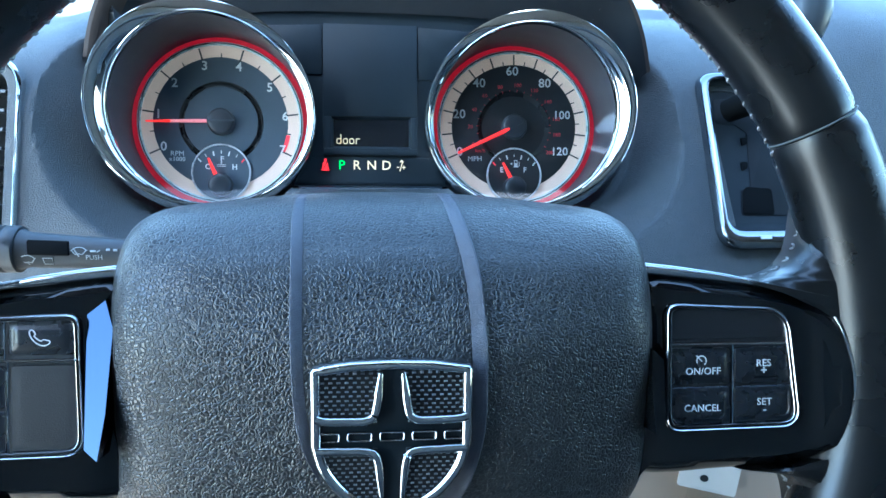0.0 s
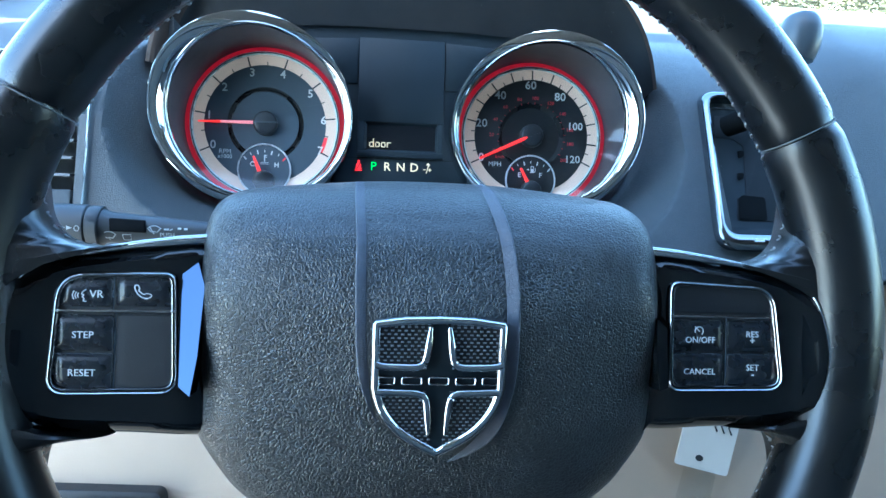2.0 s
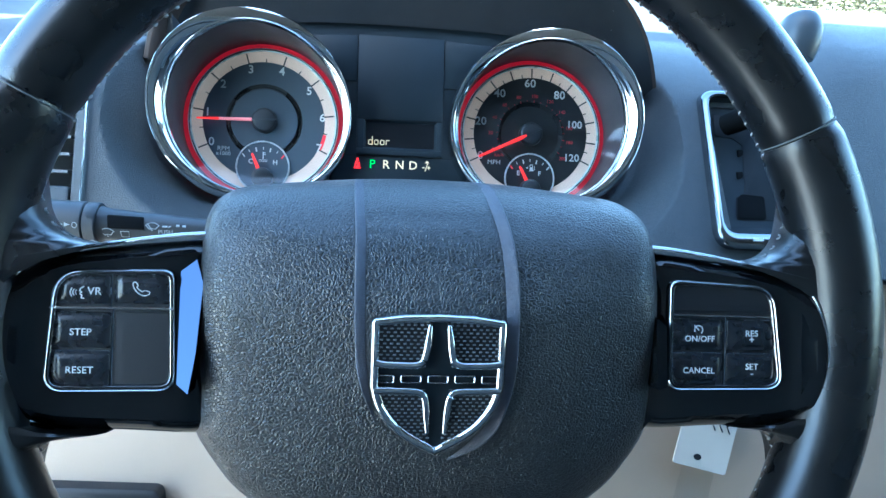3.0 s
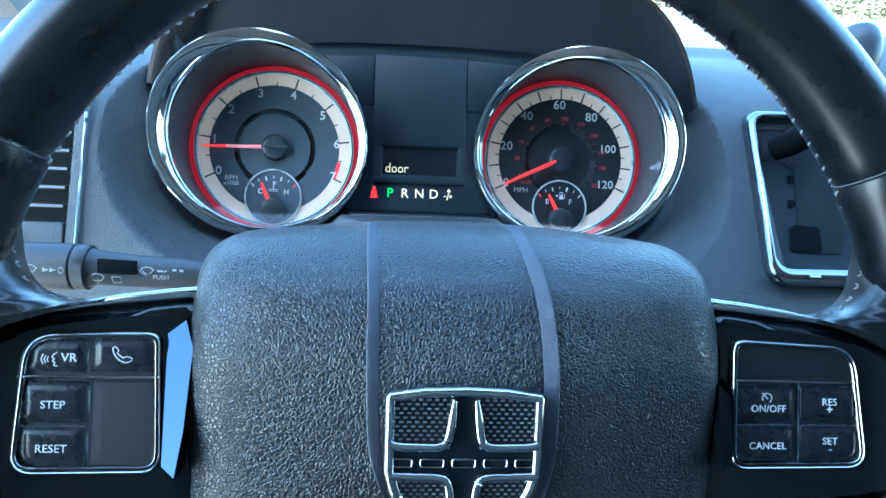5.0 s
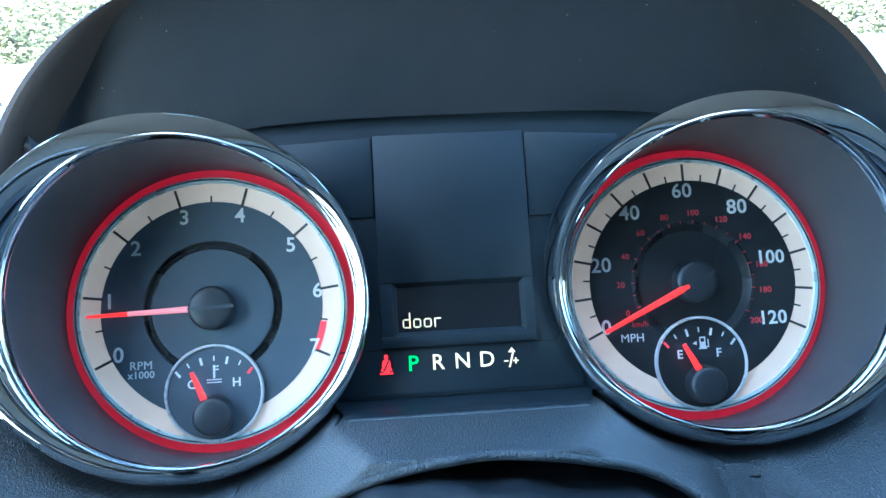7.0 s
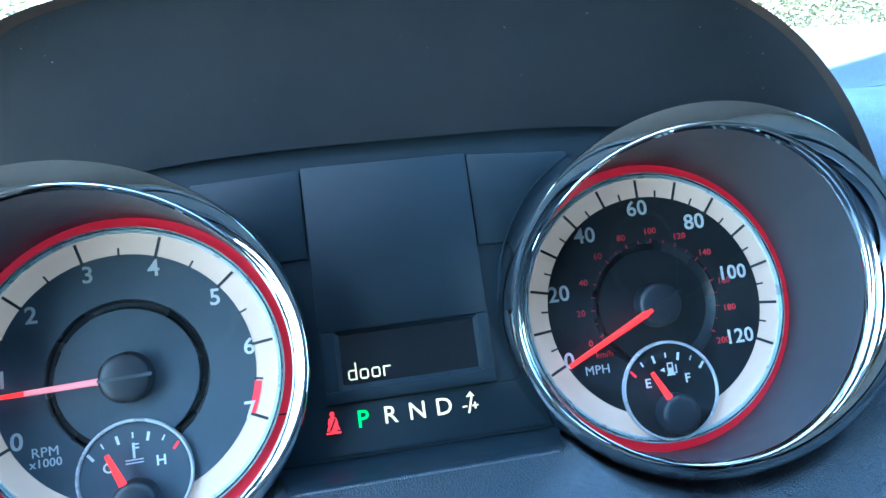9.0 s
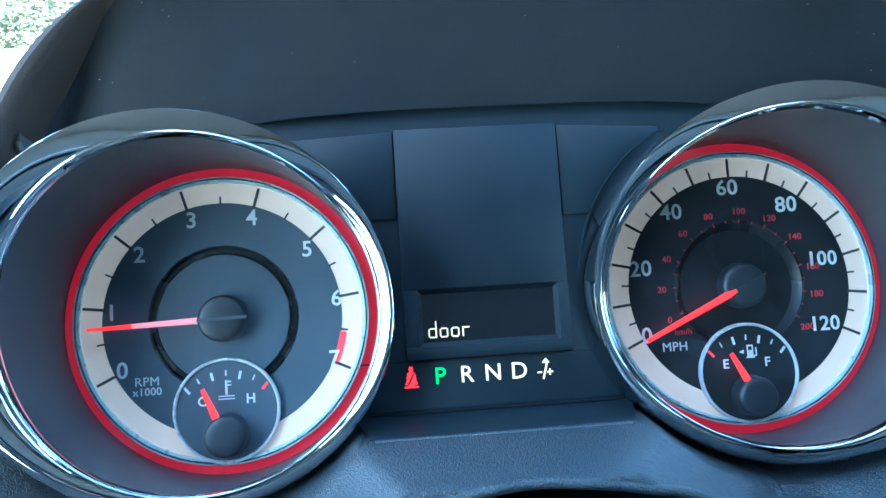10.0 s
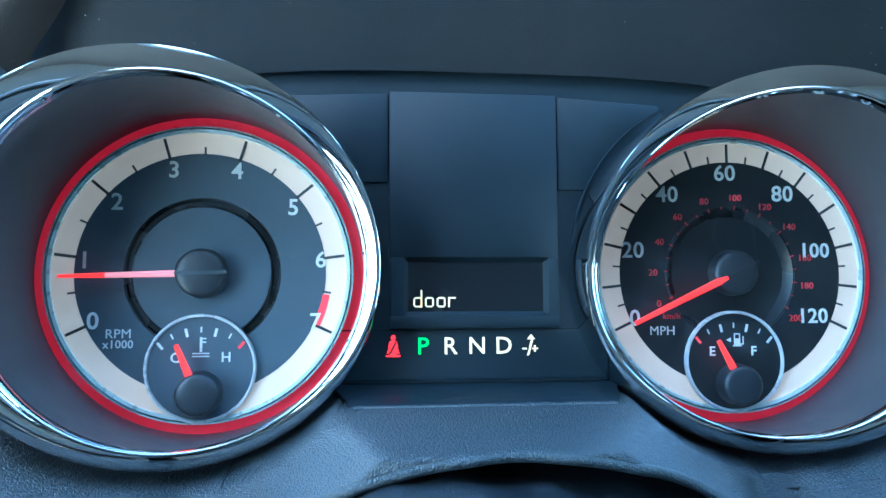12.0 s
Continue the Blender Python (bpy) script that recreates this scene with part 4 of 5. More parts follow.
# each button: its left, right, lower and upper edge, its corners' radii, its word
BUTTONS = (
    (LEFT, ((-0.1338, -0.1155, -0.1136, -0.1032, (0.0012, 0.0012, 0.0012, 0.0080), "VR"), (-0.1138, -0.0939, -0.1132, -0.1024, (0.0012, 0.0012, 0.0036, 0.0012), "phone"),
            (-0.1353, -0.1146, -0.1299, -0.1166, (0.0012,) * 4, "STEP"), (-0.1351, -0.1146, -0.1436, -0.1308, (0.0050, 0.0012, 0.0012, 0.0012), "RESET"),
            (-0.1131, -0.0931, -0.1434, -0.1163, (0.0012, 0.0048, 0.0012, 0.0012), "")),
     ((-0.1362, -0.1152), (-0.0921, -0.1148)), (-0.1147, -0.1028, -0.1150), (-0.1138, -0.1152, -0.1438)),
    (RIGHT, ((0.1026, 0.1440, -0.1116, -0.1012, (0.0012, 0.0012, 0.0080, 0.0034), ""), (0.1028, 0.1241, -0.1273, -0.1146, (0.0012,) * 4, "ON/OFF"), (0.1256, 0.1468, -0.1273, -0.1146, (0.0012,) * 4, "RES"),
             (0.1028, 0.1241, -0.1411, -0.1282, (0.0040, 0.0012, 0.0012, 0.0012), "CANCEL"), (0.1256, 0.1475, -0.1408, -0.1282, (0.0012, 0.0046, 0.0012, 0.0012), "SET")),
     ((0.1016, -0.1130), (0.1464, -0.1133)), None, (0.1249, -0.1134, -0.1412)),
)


def pillow(x0, x1, z0, z1, radii, swell):
    """A button that fills its place, with a soft raised middle."""
    rings = []
    for d, h in ((0.0, -0.0030), (0.0, -0.0003), (0.0003, 0.0), (0.0012, 0.0), (0.0018, 0.25), (0.0024, 0.7), (0.0031, 0.95), (0.0040, 1.0)):
        y = BY + 0.0004 - (h * swell if h > 0 else h)
        rings.append([(x, y, z) for x, z in rounded([(x0 + d, z0 + d), (x1 - d, z0 + d), (x1 - d, z1 - d), (x0 + d, z1 - d)], [max(r - d, 0.0010) for r in radii], 5)])
    return loft(rings, cap_last=True)


def icon(points, x, z, y, closed=False):
    """A thin line drawn through points given in millimetres."""
    line = [Vector((x + p.x * 0.001, y, z + p.y * 0.001)) for p in spline(points, 4, closed)]
    return tube(line + line[:1] if closed else line, 0.00019, 6)


PHONE = [(-3.1, 2.1), (-2.2, 2.6), (-1.3, 1.3), (-1.7, 0.6), (0.2, -0.9), (1.0, -0.5), (2.8, -0.9), (2.7, -1.8), (1.0, -2.4), (-1.2, -1.5), (-2.7, 0.4)]
TALKER = [(1.7, 2.2), (0.6, 1.4), (0.2, 0.5), (1.0, 0.1), (0.3, -0.5), (1.0, -1.1), (0.8, -2.0), (1.8, -2.2)]
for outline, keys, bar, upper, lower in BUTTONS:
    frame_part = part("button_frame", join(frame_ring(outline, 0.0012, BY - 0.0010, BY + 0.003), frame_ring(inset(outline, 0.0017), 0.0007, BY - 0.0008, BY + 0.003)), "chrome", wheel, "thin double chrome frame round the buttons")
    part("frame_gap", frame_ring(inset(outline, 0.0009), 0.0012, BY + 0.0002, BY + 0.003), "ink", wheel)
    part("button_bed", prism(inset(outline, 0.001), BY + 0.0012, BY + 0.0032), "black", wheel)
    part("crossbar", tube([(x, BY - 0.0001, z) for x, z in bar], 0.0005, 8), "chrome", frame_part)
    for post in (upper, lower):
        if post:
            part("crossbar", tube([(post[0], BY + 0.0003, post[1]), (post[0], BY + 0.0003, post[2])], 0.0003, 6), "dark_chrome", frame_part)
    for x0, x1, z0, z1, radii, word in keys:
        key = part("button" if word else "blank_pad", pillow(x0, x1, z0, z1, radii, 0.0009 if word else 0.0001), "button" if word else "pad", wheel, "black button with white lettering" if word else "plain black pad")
        mx, mz, ly = (x0 + x1) / 2, (z0 + z1) / 2, BY - 0.0006
        if word == "phone":
            part("symbol", icon(PHONE, mx, mz, ly, True), "button_ink", key)
        elif word == "VR":
            part("letters", lettering(word, 0.0040, mx + 0.0042, ly, mz - 0.0006, 0.0), "button_ink", key)
            waves = [icon([(-0.9 - k * 0.8, 0.9 + k * 0.35), (-1.3 - k * 0.9, 0.0), (-0.9 - k * 0.8, -0.9 - k * 0.35)], mx - 0.0012, mz - 0.0010, ly) for k in range(3)]
            part("symbol", join(icon(TALKER, mx - 0.0012, mz - 0.0010, ly), *waves), "button_ink", key)
        elif word in ("RES", "SET"):
            part("letters", join(lettering(word, 0.0035, mx - 0.0004, ly, mz + 0.0008, 0.0), lettering("+" if word == "RES" else "-", 0.0040, mx - 0.0003, ly, mz - 0.0018, 0.00004)), "button_ink", key)
        elif word == "ON/OFF":
            part("letters", lettering(word, 0.0034, mx + 0.0002, ly, mz - 0.0017, 0.0), "button_ink", key)
            dial_mark = tube([(mx - 0.0004 + 0.0017 * math.cos(t), ly, mz + 0.0020 + 0.0017 * math.sin(t)) for t in steps(-0.9, 3.6, 14)], 0.00019, 6)
            part("symbol", join(dial_mark, tube([(mx - 0.0022, ly, mz + 0.0038), (mx - 0.0002, ly, mz + 0.0018)], 0.00019, 6)), "button_ink", key)
        elif word:
            part("letters", lettering(word, 0.0036 if word != "CANCEL" else 0.0034, mx + (0.0001 if word == "STEP" else 0.0), ly, mz - 0.0008, 0.0), "button_ink", key)

# airbag cover
HX, HZ = 0.0062, -0.128
HALF_OUT = [(0.0, -0.0575), (0.030, -0.0583), (0.062, -0.0615), (0.0800, -0.0640), (0.0885, -0.0682), (0.0926, -0.0745), (0.0940, -0.0840), (0.0944, -0.1000), (0.0945, -0.1200), (0.0943, -0.1400),
            (0.0938, -0.1540), (0.0915, -0.1650), (0.0850, -0.1770), (0.0755, -0.1895), (0.0590, -0.2005), (0.0300, -0.2065), (0.0, -0.2080)]
OUT = [(p.x * (0.990 + 0.036 * smooth01((-0.145 - p.y) / 0.022)) + HX - 0.0013 * smooth01((-0.145 - p.y) / 0.022), p.y) for p in spline([(x, z) for x, z in HALF_OUT] + [(-x, z) for x, z in HALF_OUT[-2:0:-1]], 8, closed=True)]
POLAR = sorted((math.atan2(z - HZ, x - HX), math.hypot(x - HX, z - HZ)) for x, z in OUT)
PROFILE = [(0.0, -0.2452), (0.3, -0.2448), (0.55, -0.2437), (0.75, -0.2420), (0.86, -0.2400), (0.92, -0.2372), (0.955, -0.2330), (0.98, -0.2260), (0.99, -0.2200), (1.0, -0.2080)]


def hub_k(x, z):
    a, r = math.atan2(z - HZ, x - HX), math.hypot(x - HX, z - HZ)
    i = next((k for k, p in enumerate(POLAR) if p[0] > a), 0)
    (a0, r0), (a1, r1) = POLAR[i - 1], POLAR[i]
    w = ((a - a0) % (2 * math.pi)) / max(1e-9, (a1 - a0) % (2 * math.pi))
    return r / (r0 + (r1 - r0) * w)


def hub_y(x, z, k=None):
    k = min(1.0, hub_k(x, z) if k is None else k)
    for (a, ya), (b, yb) in zip(PROFILE, PROFILE[1:]):
        if k <= b:
            y = ya + (yb - ya) * (k - a) / (b - a)
            break
    u = max(0.0, z + 0.128) / 0.071
    y += 0.036 * u * u * (0.08 + 0.92 * u * u)
    y += 0.75 * (x - HX) ** 2
    d = max(0.0, -0.105 - z)
    return y + 0.27 * d * d / (d + 0.03)


cover_rings = [[(HX + (x - HX) * 0.97, -0.150, HZ + (z - HZ) * 0.97) for x, z in OUT], [(x, -0.172, z) for x, z in OUT]]
for k in (1.0, 0.995, 0.99, 0.985, 0.98, 0.97, 0.955, 0.94, 0.92, 0.89, 0.86, 0.81, 0.75, 0.65, 0.55, 0.42, 0.3, 0.15):
    cover_rings.append([(HX + (x - HX) * k, hub_y(HX + (x - HX) * k, HZ + (z - HZ) * k, k), HZ + (z - HZ) * k) for x, z in OUT])
cover = part("airbag_cover", loft(cover_rings, cap_last=True), "grain", wheel, "grained black airbag cover")


def ribbon(points, width, lift, side, n=6):
    """A step along the cover: it rises towards the given side and drops off sharply there."""
    line = spline([(x, z) for x, z in points], n)
    rows = []
    for i, p in enumerate(line):
        d = (line[min(i + 1, len(line) - 1)] - line[max(i - 1, 0)]).normalized()
        e = Vector((-d.y, d.x))
        row = []
        for w, h in ((-0.5, -0.0006), (-0.44, 0.10), (-0.2, 0.42), (0.1, 0.78), (0.30, 0.98), (0.38, 1.0), (0.44, 0.8), (0.5, -0.0006))[::side]:
            q = p + e * (w * side * width * min(1.0, 0.05 + (len(line) - 1 - i) / 9))
            row.append((q.x, hub_y(q.x, q.y) - (h * lift * min(1.0, (len(line) - 1 - i) / 6) if h > 0 else h), q.y))
        rows.append(row)
    return loft(rows, closed=False)


part("cover_seam", ribbon([(0.0262, -0.0592), (0.0282, -0.0710), (0.0310, -0.0860), (0.0325, -0.1050), (0.0330, -0.1280), (0.0318, -0.1420), (0.0275, -0.1560), (0.0200, -0.1640), (0.0110, -0.1698)], 0.0052, 0.0022, 1), "strip", cover, "raised grained seam, painted paler for the light it catches")
part("cover_seam", ribbon([(-0.0255, -0.0592), (-0.0248, -0.0710), (-0.0238, -0.0860), (-0.0235, -0.1050), (-0.0226, -0.1280), (-0.0205, -0.1420), (-0.0165, -0.1540)], 0.0040, 0.0018, -1), "strip", cover, "raised grained seam, painted paler for the light it catches")

# shield emblem, its name strip as plain bars
EX = 0.0055
SHIELD = [(0.0, -0.1130), (0.0125, -0.1134), (0.0235, -0.1148), (0.0247, -0.1165), (0.0246, -0.1395), (0.0222, -0.1480), (0.0165, -0.1560), (0.0090, -0.1615), (0.0, -0.1662)]
SHIELD = SHIELD[:4] + [(p.x, p.y) for p in spline(SHIELD[4:], 4)]
shield = [(EX + x, z) for x, z in SHIELD] + [(EX - x, z) for x, z in SHIELD[-2:0:-1]]
EY = -0.2458


def ey(z):
    return EY + 0.20 * max(0.0, -0.125 - z)


def tilt(bm):
    for v in bm.verts:
        v.co.y += ey(v.co.z)
    return bm


emblem = part("emblem", tilt(prism(shield, -0.0012, 0.006, 0.0008)), "panel", wheel, "dark shield-shaped emblem with chrome quarters")
part("emblem_rim", tilt(frame_ring(shield, 0.0034, -0.0032, 0.0012)), "chrome", emblem, "chrome outline")
FIELDS = (((0.0024, -0.1150), (0.0226, -0.1158), (0.0226, -0.1322), (0.0050, -0.1328)), ((0.0044, -0.1408), (0.0226, -0.1402), (0.0205, -0.1478), (0.0150, -0.1542), (0.0070, -0.1600), (0.0022, -0.1625)))
BARS = (((0.0034, -0.1172), (0.0039, -0.1215), (0.0047, -0.1275), (0.0058, -0.1306), (0.0085, -0.1318), (0.0140, -0.1318), (0.0200, -0.1316), (0.0228, -0.1308)),
        ((0.0031, -0.1572), (0.0036, -0.1515), (0.0042, -0.1455), (0.0054, -0.1425), (0.0085, -0.1415), (0.0140, -0.1413), (0.0200, -0.1411), (0.0230, -0.1412)))
for s in (1, -1):
    for field, bar in zip(FIELDS, BARS):
        low = [(EX + s * x, z) for x, z in field]
        part("mesh_insert", tilt(prism(low, -0.0015, 0.001)), "black", emblem, "black mesh insert")
        line = spline([(EX + s * x, z) for x, z in bar], 5)
        n = len(line) - 1
        part("chrome_quarter", tilt(tube([(p.x, -0.0020, p.y) for p in line], [0.0005 + 0.0010 * min(1.0, 0.25 + 4.0 * i / n) for i in range(n + 1)], 12)), "chrome", emblem, "chrome quarter bar")
        xa, xb = min(p[0] for p in low), max(p[0] for p in low)
        za, zb = min(p[1] for p in low), max(p[1] for p in low)

        def within(x, z):
            odd = False
            for (ax, az), (bx, bz) in zip(low, low[1:] + low[:1]):
                if (az > z) != (bz > z) and x < (bx - ax) * (z - az) / (bz - az) + ax:
                    odd = not odd
            return odd

        bm = bmesh.new()
        for j in range(int((zb - za) / 0.00135) + 1):
            for i in range(int((xb - xa) / 0.0024) + 2):
                x, z = xa + 0.0006 + (i + 0.5 * (j % 2)) * 0.0024, za + 0.0007 + j * 0.00135
                if not within(x, z):
                    continue
                w, h = 0.00060, 0.00030
                base = [bm.verts.new((x + u, -0.0015, z + v)) for u, v in ((-w, -h), (w, -h), (w, h), (-w, h))]
                topv = [bm.verts.new((x + u * 0.55, -0.0021, z + v * 0.55)) for u, v in ((-w, -h), (w, -h), (w, h), (-w, h))]
                bm.faces.new(topv)
                for q in range(4):
                    bm.faces.new((base[q], base[(q + 1) % 4], topv[(q + 1) % 4], topv[q]))
        part("mesh_dots", tilt(bm), "mesh_dot", emblem, "small raised dots", smooth=False, kind="stuff")
for k in range(5):
    x = EX - 0.0196 + k * 0.0098
    part("name_bar", tilt(frame_ring(rounded([(x - 0.0040, -0.1352), (x + 0.0040, -0.1352), (x + 0.0040, -0.1386), (x - 0.0040, -0.1386)], 0.0012, 3), 0.0008, -0.0022, 0.0)), "satin", emblem)

# ---- steering column ----
column = start("steering_column", "black plastic steering column shroud", "steering column", (0.005, -0.12, -0.13))


def shroud_ring(y, w, top, bottom):
    pts = rounded([(0.005 - w, bottom), (0.005 + w, bottom), (0.005 + w, top - 0.018), (0.005 + w * 0.55, top), (0.005 - w * 0.55, top), (0.005 - w, top - 0.018)], [0.02, 0.02, 0.014, 0.02, 0.02, 0.014], 6)
    return [(x, y, z) for x, z in pts]


part("upper_shroud", loft([shroud_ring(0.03, 0.084, -0.066, -0.24), shroud_ring(-0.055, 0.080, -0.070, -0.22), shroud_ring(-0.10, 0.074, -0.072, -0.195), shroud_ring(-0.15, 0.068, -0.076, -0.19), shroud_ring(-0.19, 0.062, -0.082, -0.18)], cap_first=True, cap_last=True), "black", column)
# added plate that makes the gap round the shroud dark
part("gap_shade_plate", box_bm(-0.118, 0.128, -0.030, -0.026, -0.27, -0.07), "black", column, "black plate added to darken the gap behind the shroud")

# ---- wiper stalk ----
stalk = start("wiper_stalk", "dark grey wiper stalk with a rocker in glossless black for its shaded recess and white symbols", "stalk", (-0.12, -0.13, -0.085))
STALK_Y = -0.134


def stalk_z(x):
    return -0.0802 - 0.055 * max(0.0, x + 0.155)


def on_stalk(bm, r):
    """Lays flat symbols, given at y = 0, round the stalk's front."""
    for v in bm.verts:
        d = v.co.z - stalk_z(v.co.x)
        v.co.y += STALK_Y - math.sqrt(max(1e-6, r * r - d * d))
    return bm


part("lever", tube([(x, STALK_Y, stalk_z(x)) for x in (-0.060, -0.100, -0.128, -0.149, -0.1525)], [0.0060, 0.0066, 0.0072, 0.0078, 0.0090], 28), "stalk", stalk)
part("collar", tube([(x, STALK_Y, stalk_z(x)) for x in (-0.1527, -0.1532, -0.1582, -0.1587)], [0.0098, 0.0103, 0.0103, 0.0098], 28), "stalk", stalk, "smooth collar")
part("knob", tube([(x, STALK_Y, stalk_z(x)) for x in (-0.1590, -0.1596, -0.175, -0.192, -0.196, -0.198)], [0.0098, 0.0105, 0.0108, 0.0106, 0.0092, 0.0055], 28), "stalk", stalk, "round end knob")
# no recess is cut: its shade is this flat, glossless black
part("rocker", on_stalk(prism(rounded([(-0.1478, -0.0762), (-0.1308, -0.0768), (-0.1300, -0.0832), (-0.1470, -0.0828)], 0.0008, 3), -0.0008, 0.003, 0.0004), 0.0075), "void", stalk, "rocker in glossless black for its shaded recess")


def wiper_mark(x, z):
    """A windscreen fan with its wiper."""
    fan = [(x - 0.0034, 0, z + 0.0006)] + [(x + 0.0036 * math.cos(t), 0, z - 0.0010 + 0.0030 * math.sin(t)) for t in steps(2.5, 0.64, 8)] + [(x + 0.0034, 0, z + 0.0006)]
    low = [(x - 0.0030, 0, z + 0.0006), (x - 0.0014, 0, z - 0.0012), (x, 0, z - 0.0008), (x + 0.0014, 0, z - 0.0012), (x + 0.0030, 0, z + 0.0006)]
    return join(tube(fan, 0.0002, 6), tube(low, 0.0002, 6), tube([(x, 0, z - 0.0020), (x - 0.0024, 0, z + 0.0016)], 0.00025, 6))


part("symbol", on_stalk(wiper_mark(-0.1745, -0.0818), 0.0107), "stalk_ink", stalk)
part("symbol", on_stalk(join(*[prism([(x, -0.0808), (x + 0.0026, -0.0818), (x, -0.0828)], -0.0002, 0.0003) for x in (-0.1690, -0.1660)]), 0.0107), "stalk_ink", stalk)
part("symbol", on_stalk(tube([(-0.1614 + 0.0011 * math.cos(t), 0, -0.0820 + 0.0013 * math.sin(t)) for t in steps(0, 6.283, 14)], 0.0002, 6), 0.0106), "stalk_ink", stalk)
part("symbol", on_stalk(wiper_mark(-0.1475, -0.0850), 0.0078), "stalk_ink", stalk)
part("symbol", on_stalk(tube([(x, 0, z) for x, z in ((-0.1412, -0.0842), (-0.1372, -0.0842), (-0.1374, -0.0868), (-0.1410, -0.0868), (-0.1412, -0.0842))], 0.0002, 6), 0.0077), "stalk_ink", stalk)
part("letters", on_stalk(lettering("PUSH", 0.0029, -0.1200, 0.0, -0.0840), 0.0072), "stalk_ink", stalk)
part("small_mark", on_stalk(join(tube([(-0.1215, 0, -0.0812), (-0.1192, 0, -0.0812)], 0.0005, 6), tube([(-0.1188, 0, -0.0816), (-0.1175, 0, -0.0809)], 0.0003, 6)), 0.0072), "stalk_ink", stalk)
part("small_mark", on_stalk(wiper_mark(-0.1262, -0.0815), 0.0074), "stalk_ink", stalk)
part("small_mark", on_stalk(join(tube([(-0.1150, 0, -0.0806), (-0.1135, 0, -0.0806)], 0.0006, 6), tube([(-0.1120, 0, -0.0808), (-0.1105, 0, -0.0808)], 0.0006, 6)), 0.0070), "stalk_ink", stalk)

# ---- side air vent ----
vent = start("air_vent", "rectangular air vent with a satin chrome frame and dark slats", "air vent", (-0.25, -0.05, -0.03))
VENT = rounded([(-0.312, -0.082), (-0.1885, -0.082), (-0.1915, 0.026), (-0.312, 0.034)], [0.01, 0.014, 0.022, 0.01], 8)


def lean(bm):
    for v in bm.verts:
        v.co.y += face_y(v.co.z, v.co.x) - face_y(-0.03, v.co.x)
    return bm


part("vent_frame", lean(frame_ring(VENT, 0.0030, -0.0605, -0.043)), "chrome", vent, "bright chrome frame")
INNER = inset(VENT, 0.0034)
part("vent_housing", lean(loft([[(x, -0.0545, z) for x, z in inset(VENT, 0.0028)], [(x, -0.0560, z) for x, z in INNER], [(x, -0.0555, z) for x, z in inset(VENT, 0.0085)], [(x, -0.050, z) for x, z in inset(VENT, 0.0100)],
                                [(x, -0.012, z) for x, z in inset(VENT, 0.0110)]], cap_last=True)), "dash", vent)
part("vent_sill", lean(prism(rounded([(-0.303, -0.0735), (-0.1985, -0.0735), (-0.1990, -0.0560), (-0.303, -0.0560)], 0.002, 3), -0.0562, -0.030, 0.001)), "dash", vent, "flat lower plate of the vent")
part("vent_mark", lean(join(*[box_bm(-0.2310 + k * 0.0042, -0.2280 + k * 0.0042, -0.0566, -0.0560, -0.0665, -0.0625) for k in range(3)])), "grey_ink", vent)
part("duct", lean(box_bm(-0.300, -0.2005, -0.020, -0.016, -0.058, 0.020)), "ink", vent, "dark duct behind the slats")
for k in range(7):
    z = -0.0480 + k * 0.0107
    slat = part("slat", lean(loft([[(x, y, zz) for y, zz in ((-0.0545, z), (-0.0545, z + 0.0016), (-0.030, z + 0.0048), (-0.030, z + 0.0036))] for x in (-0.302, -0.2008)], cap_first=True, cap_last=True)), "stalk", vent, smooth=False)
    part("slat_edge", lean(box_bm(-0.302, -0.2008, -0.0552, -0.0543, z + 0.0002, z + 0.0018)), "knob", slat, "pale front edge")

# ---- gear selector in the dashboard ----
gear = start("gear_selector", "gear selector gate with a chrome frame and a dark slot", "gear selector", (0.25, -0.045, -0.03))
GATE_OUT = rounded([(0.2030, -0.0816), (0.300, -0.0812), (0.300, 0.0345), (0.2108, 0.0335)], [0.0125, 0.010, 0.010, 0.0130], 8)
GATE_IN = rounded([(0.2088, -0.0702), (0.2955, -0.0695), (0.2955, 0.0292), (0.2156, 0.0288)], [0.0090, 0.008, 0.008, 0.0100], 8)
rings = [[(x, -0.040, z) for x, z in GATE_OUT]]
for k, y in ((0.0, -0.0505), (0.06, -0.0525), (0.2, -0.0540), (0.45, -0.0549), (0.7, -0.0550), (0.88, -0.0546), (0.97, -0.0538), (1.0, -0.0525), (1.0, -0.0450)):
    rings.append([(ax + (bx - ax) * k, y, az + (bz - az) * k) for (ax, az), (bx, bz) in zip(GATE_OUT, GATE_IN)])
part("gate_frame", lean(loft(rings)), "gate_chrome", gear, "rounded chrome frame with a broad lower bar")
part("gate_bed", lean(loft([[(x, -0.0485, z) for x, z in GATE_IN], [(x, -0.0470, z) for x, z in inset(GATE_IN, 0.0012)], [(x, -0.0450, z) for x, z in inset(GATE_IN, 0.0040)]], cap_last=True)), "gate", gear, "dark teal gate plate")
# the slot, its notches and pocket: dark raised inlays instead of shaded recesses
SLOT = [(0.2215, 0.0160), (0.2640, 0.0165), (0.2680, -0.0360), (0.2560, -0.0608), (0.2230, -0.0608), (0.2262, -0.0452), (0.2330, -0.0420), (0.2385, -0.0070), (0.2320, -0.0020), (0.2195, -0.0010)]
part("slot", lean(prism(rounded(SLOT, 0.0026, 5), -0.0456, -0.0440, 0.0003)), "slot", gear, "stepped slot, a dark inlay in place of a recess")
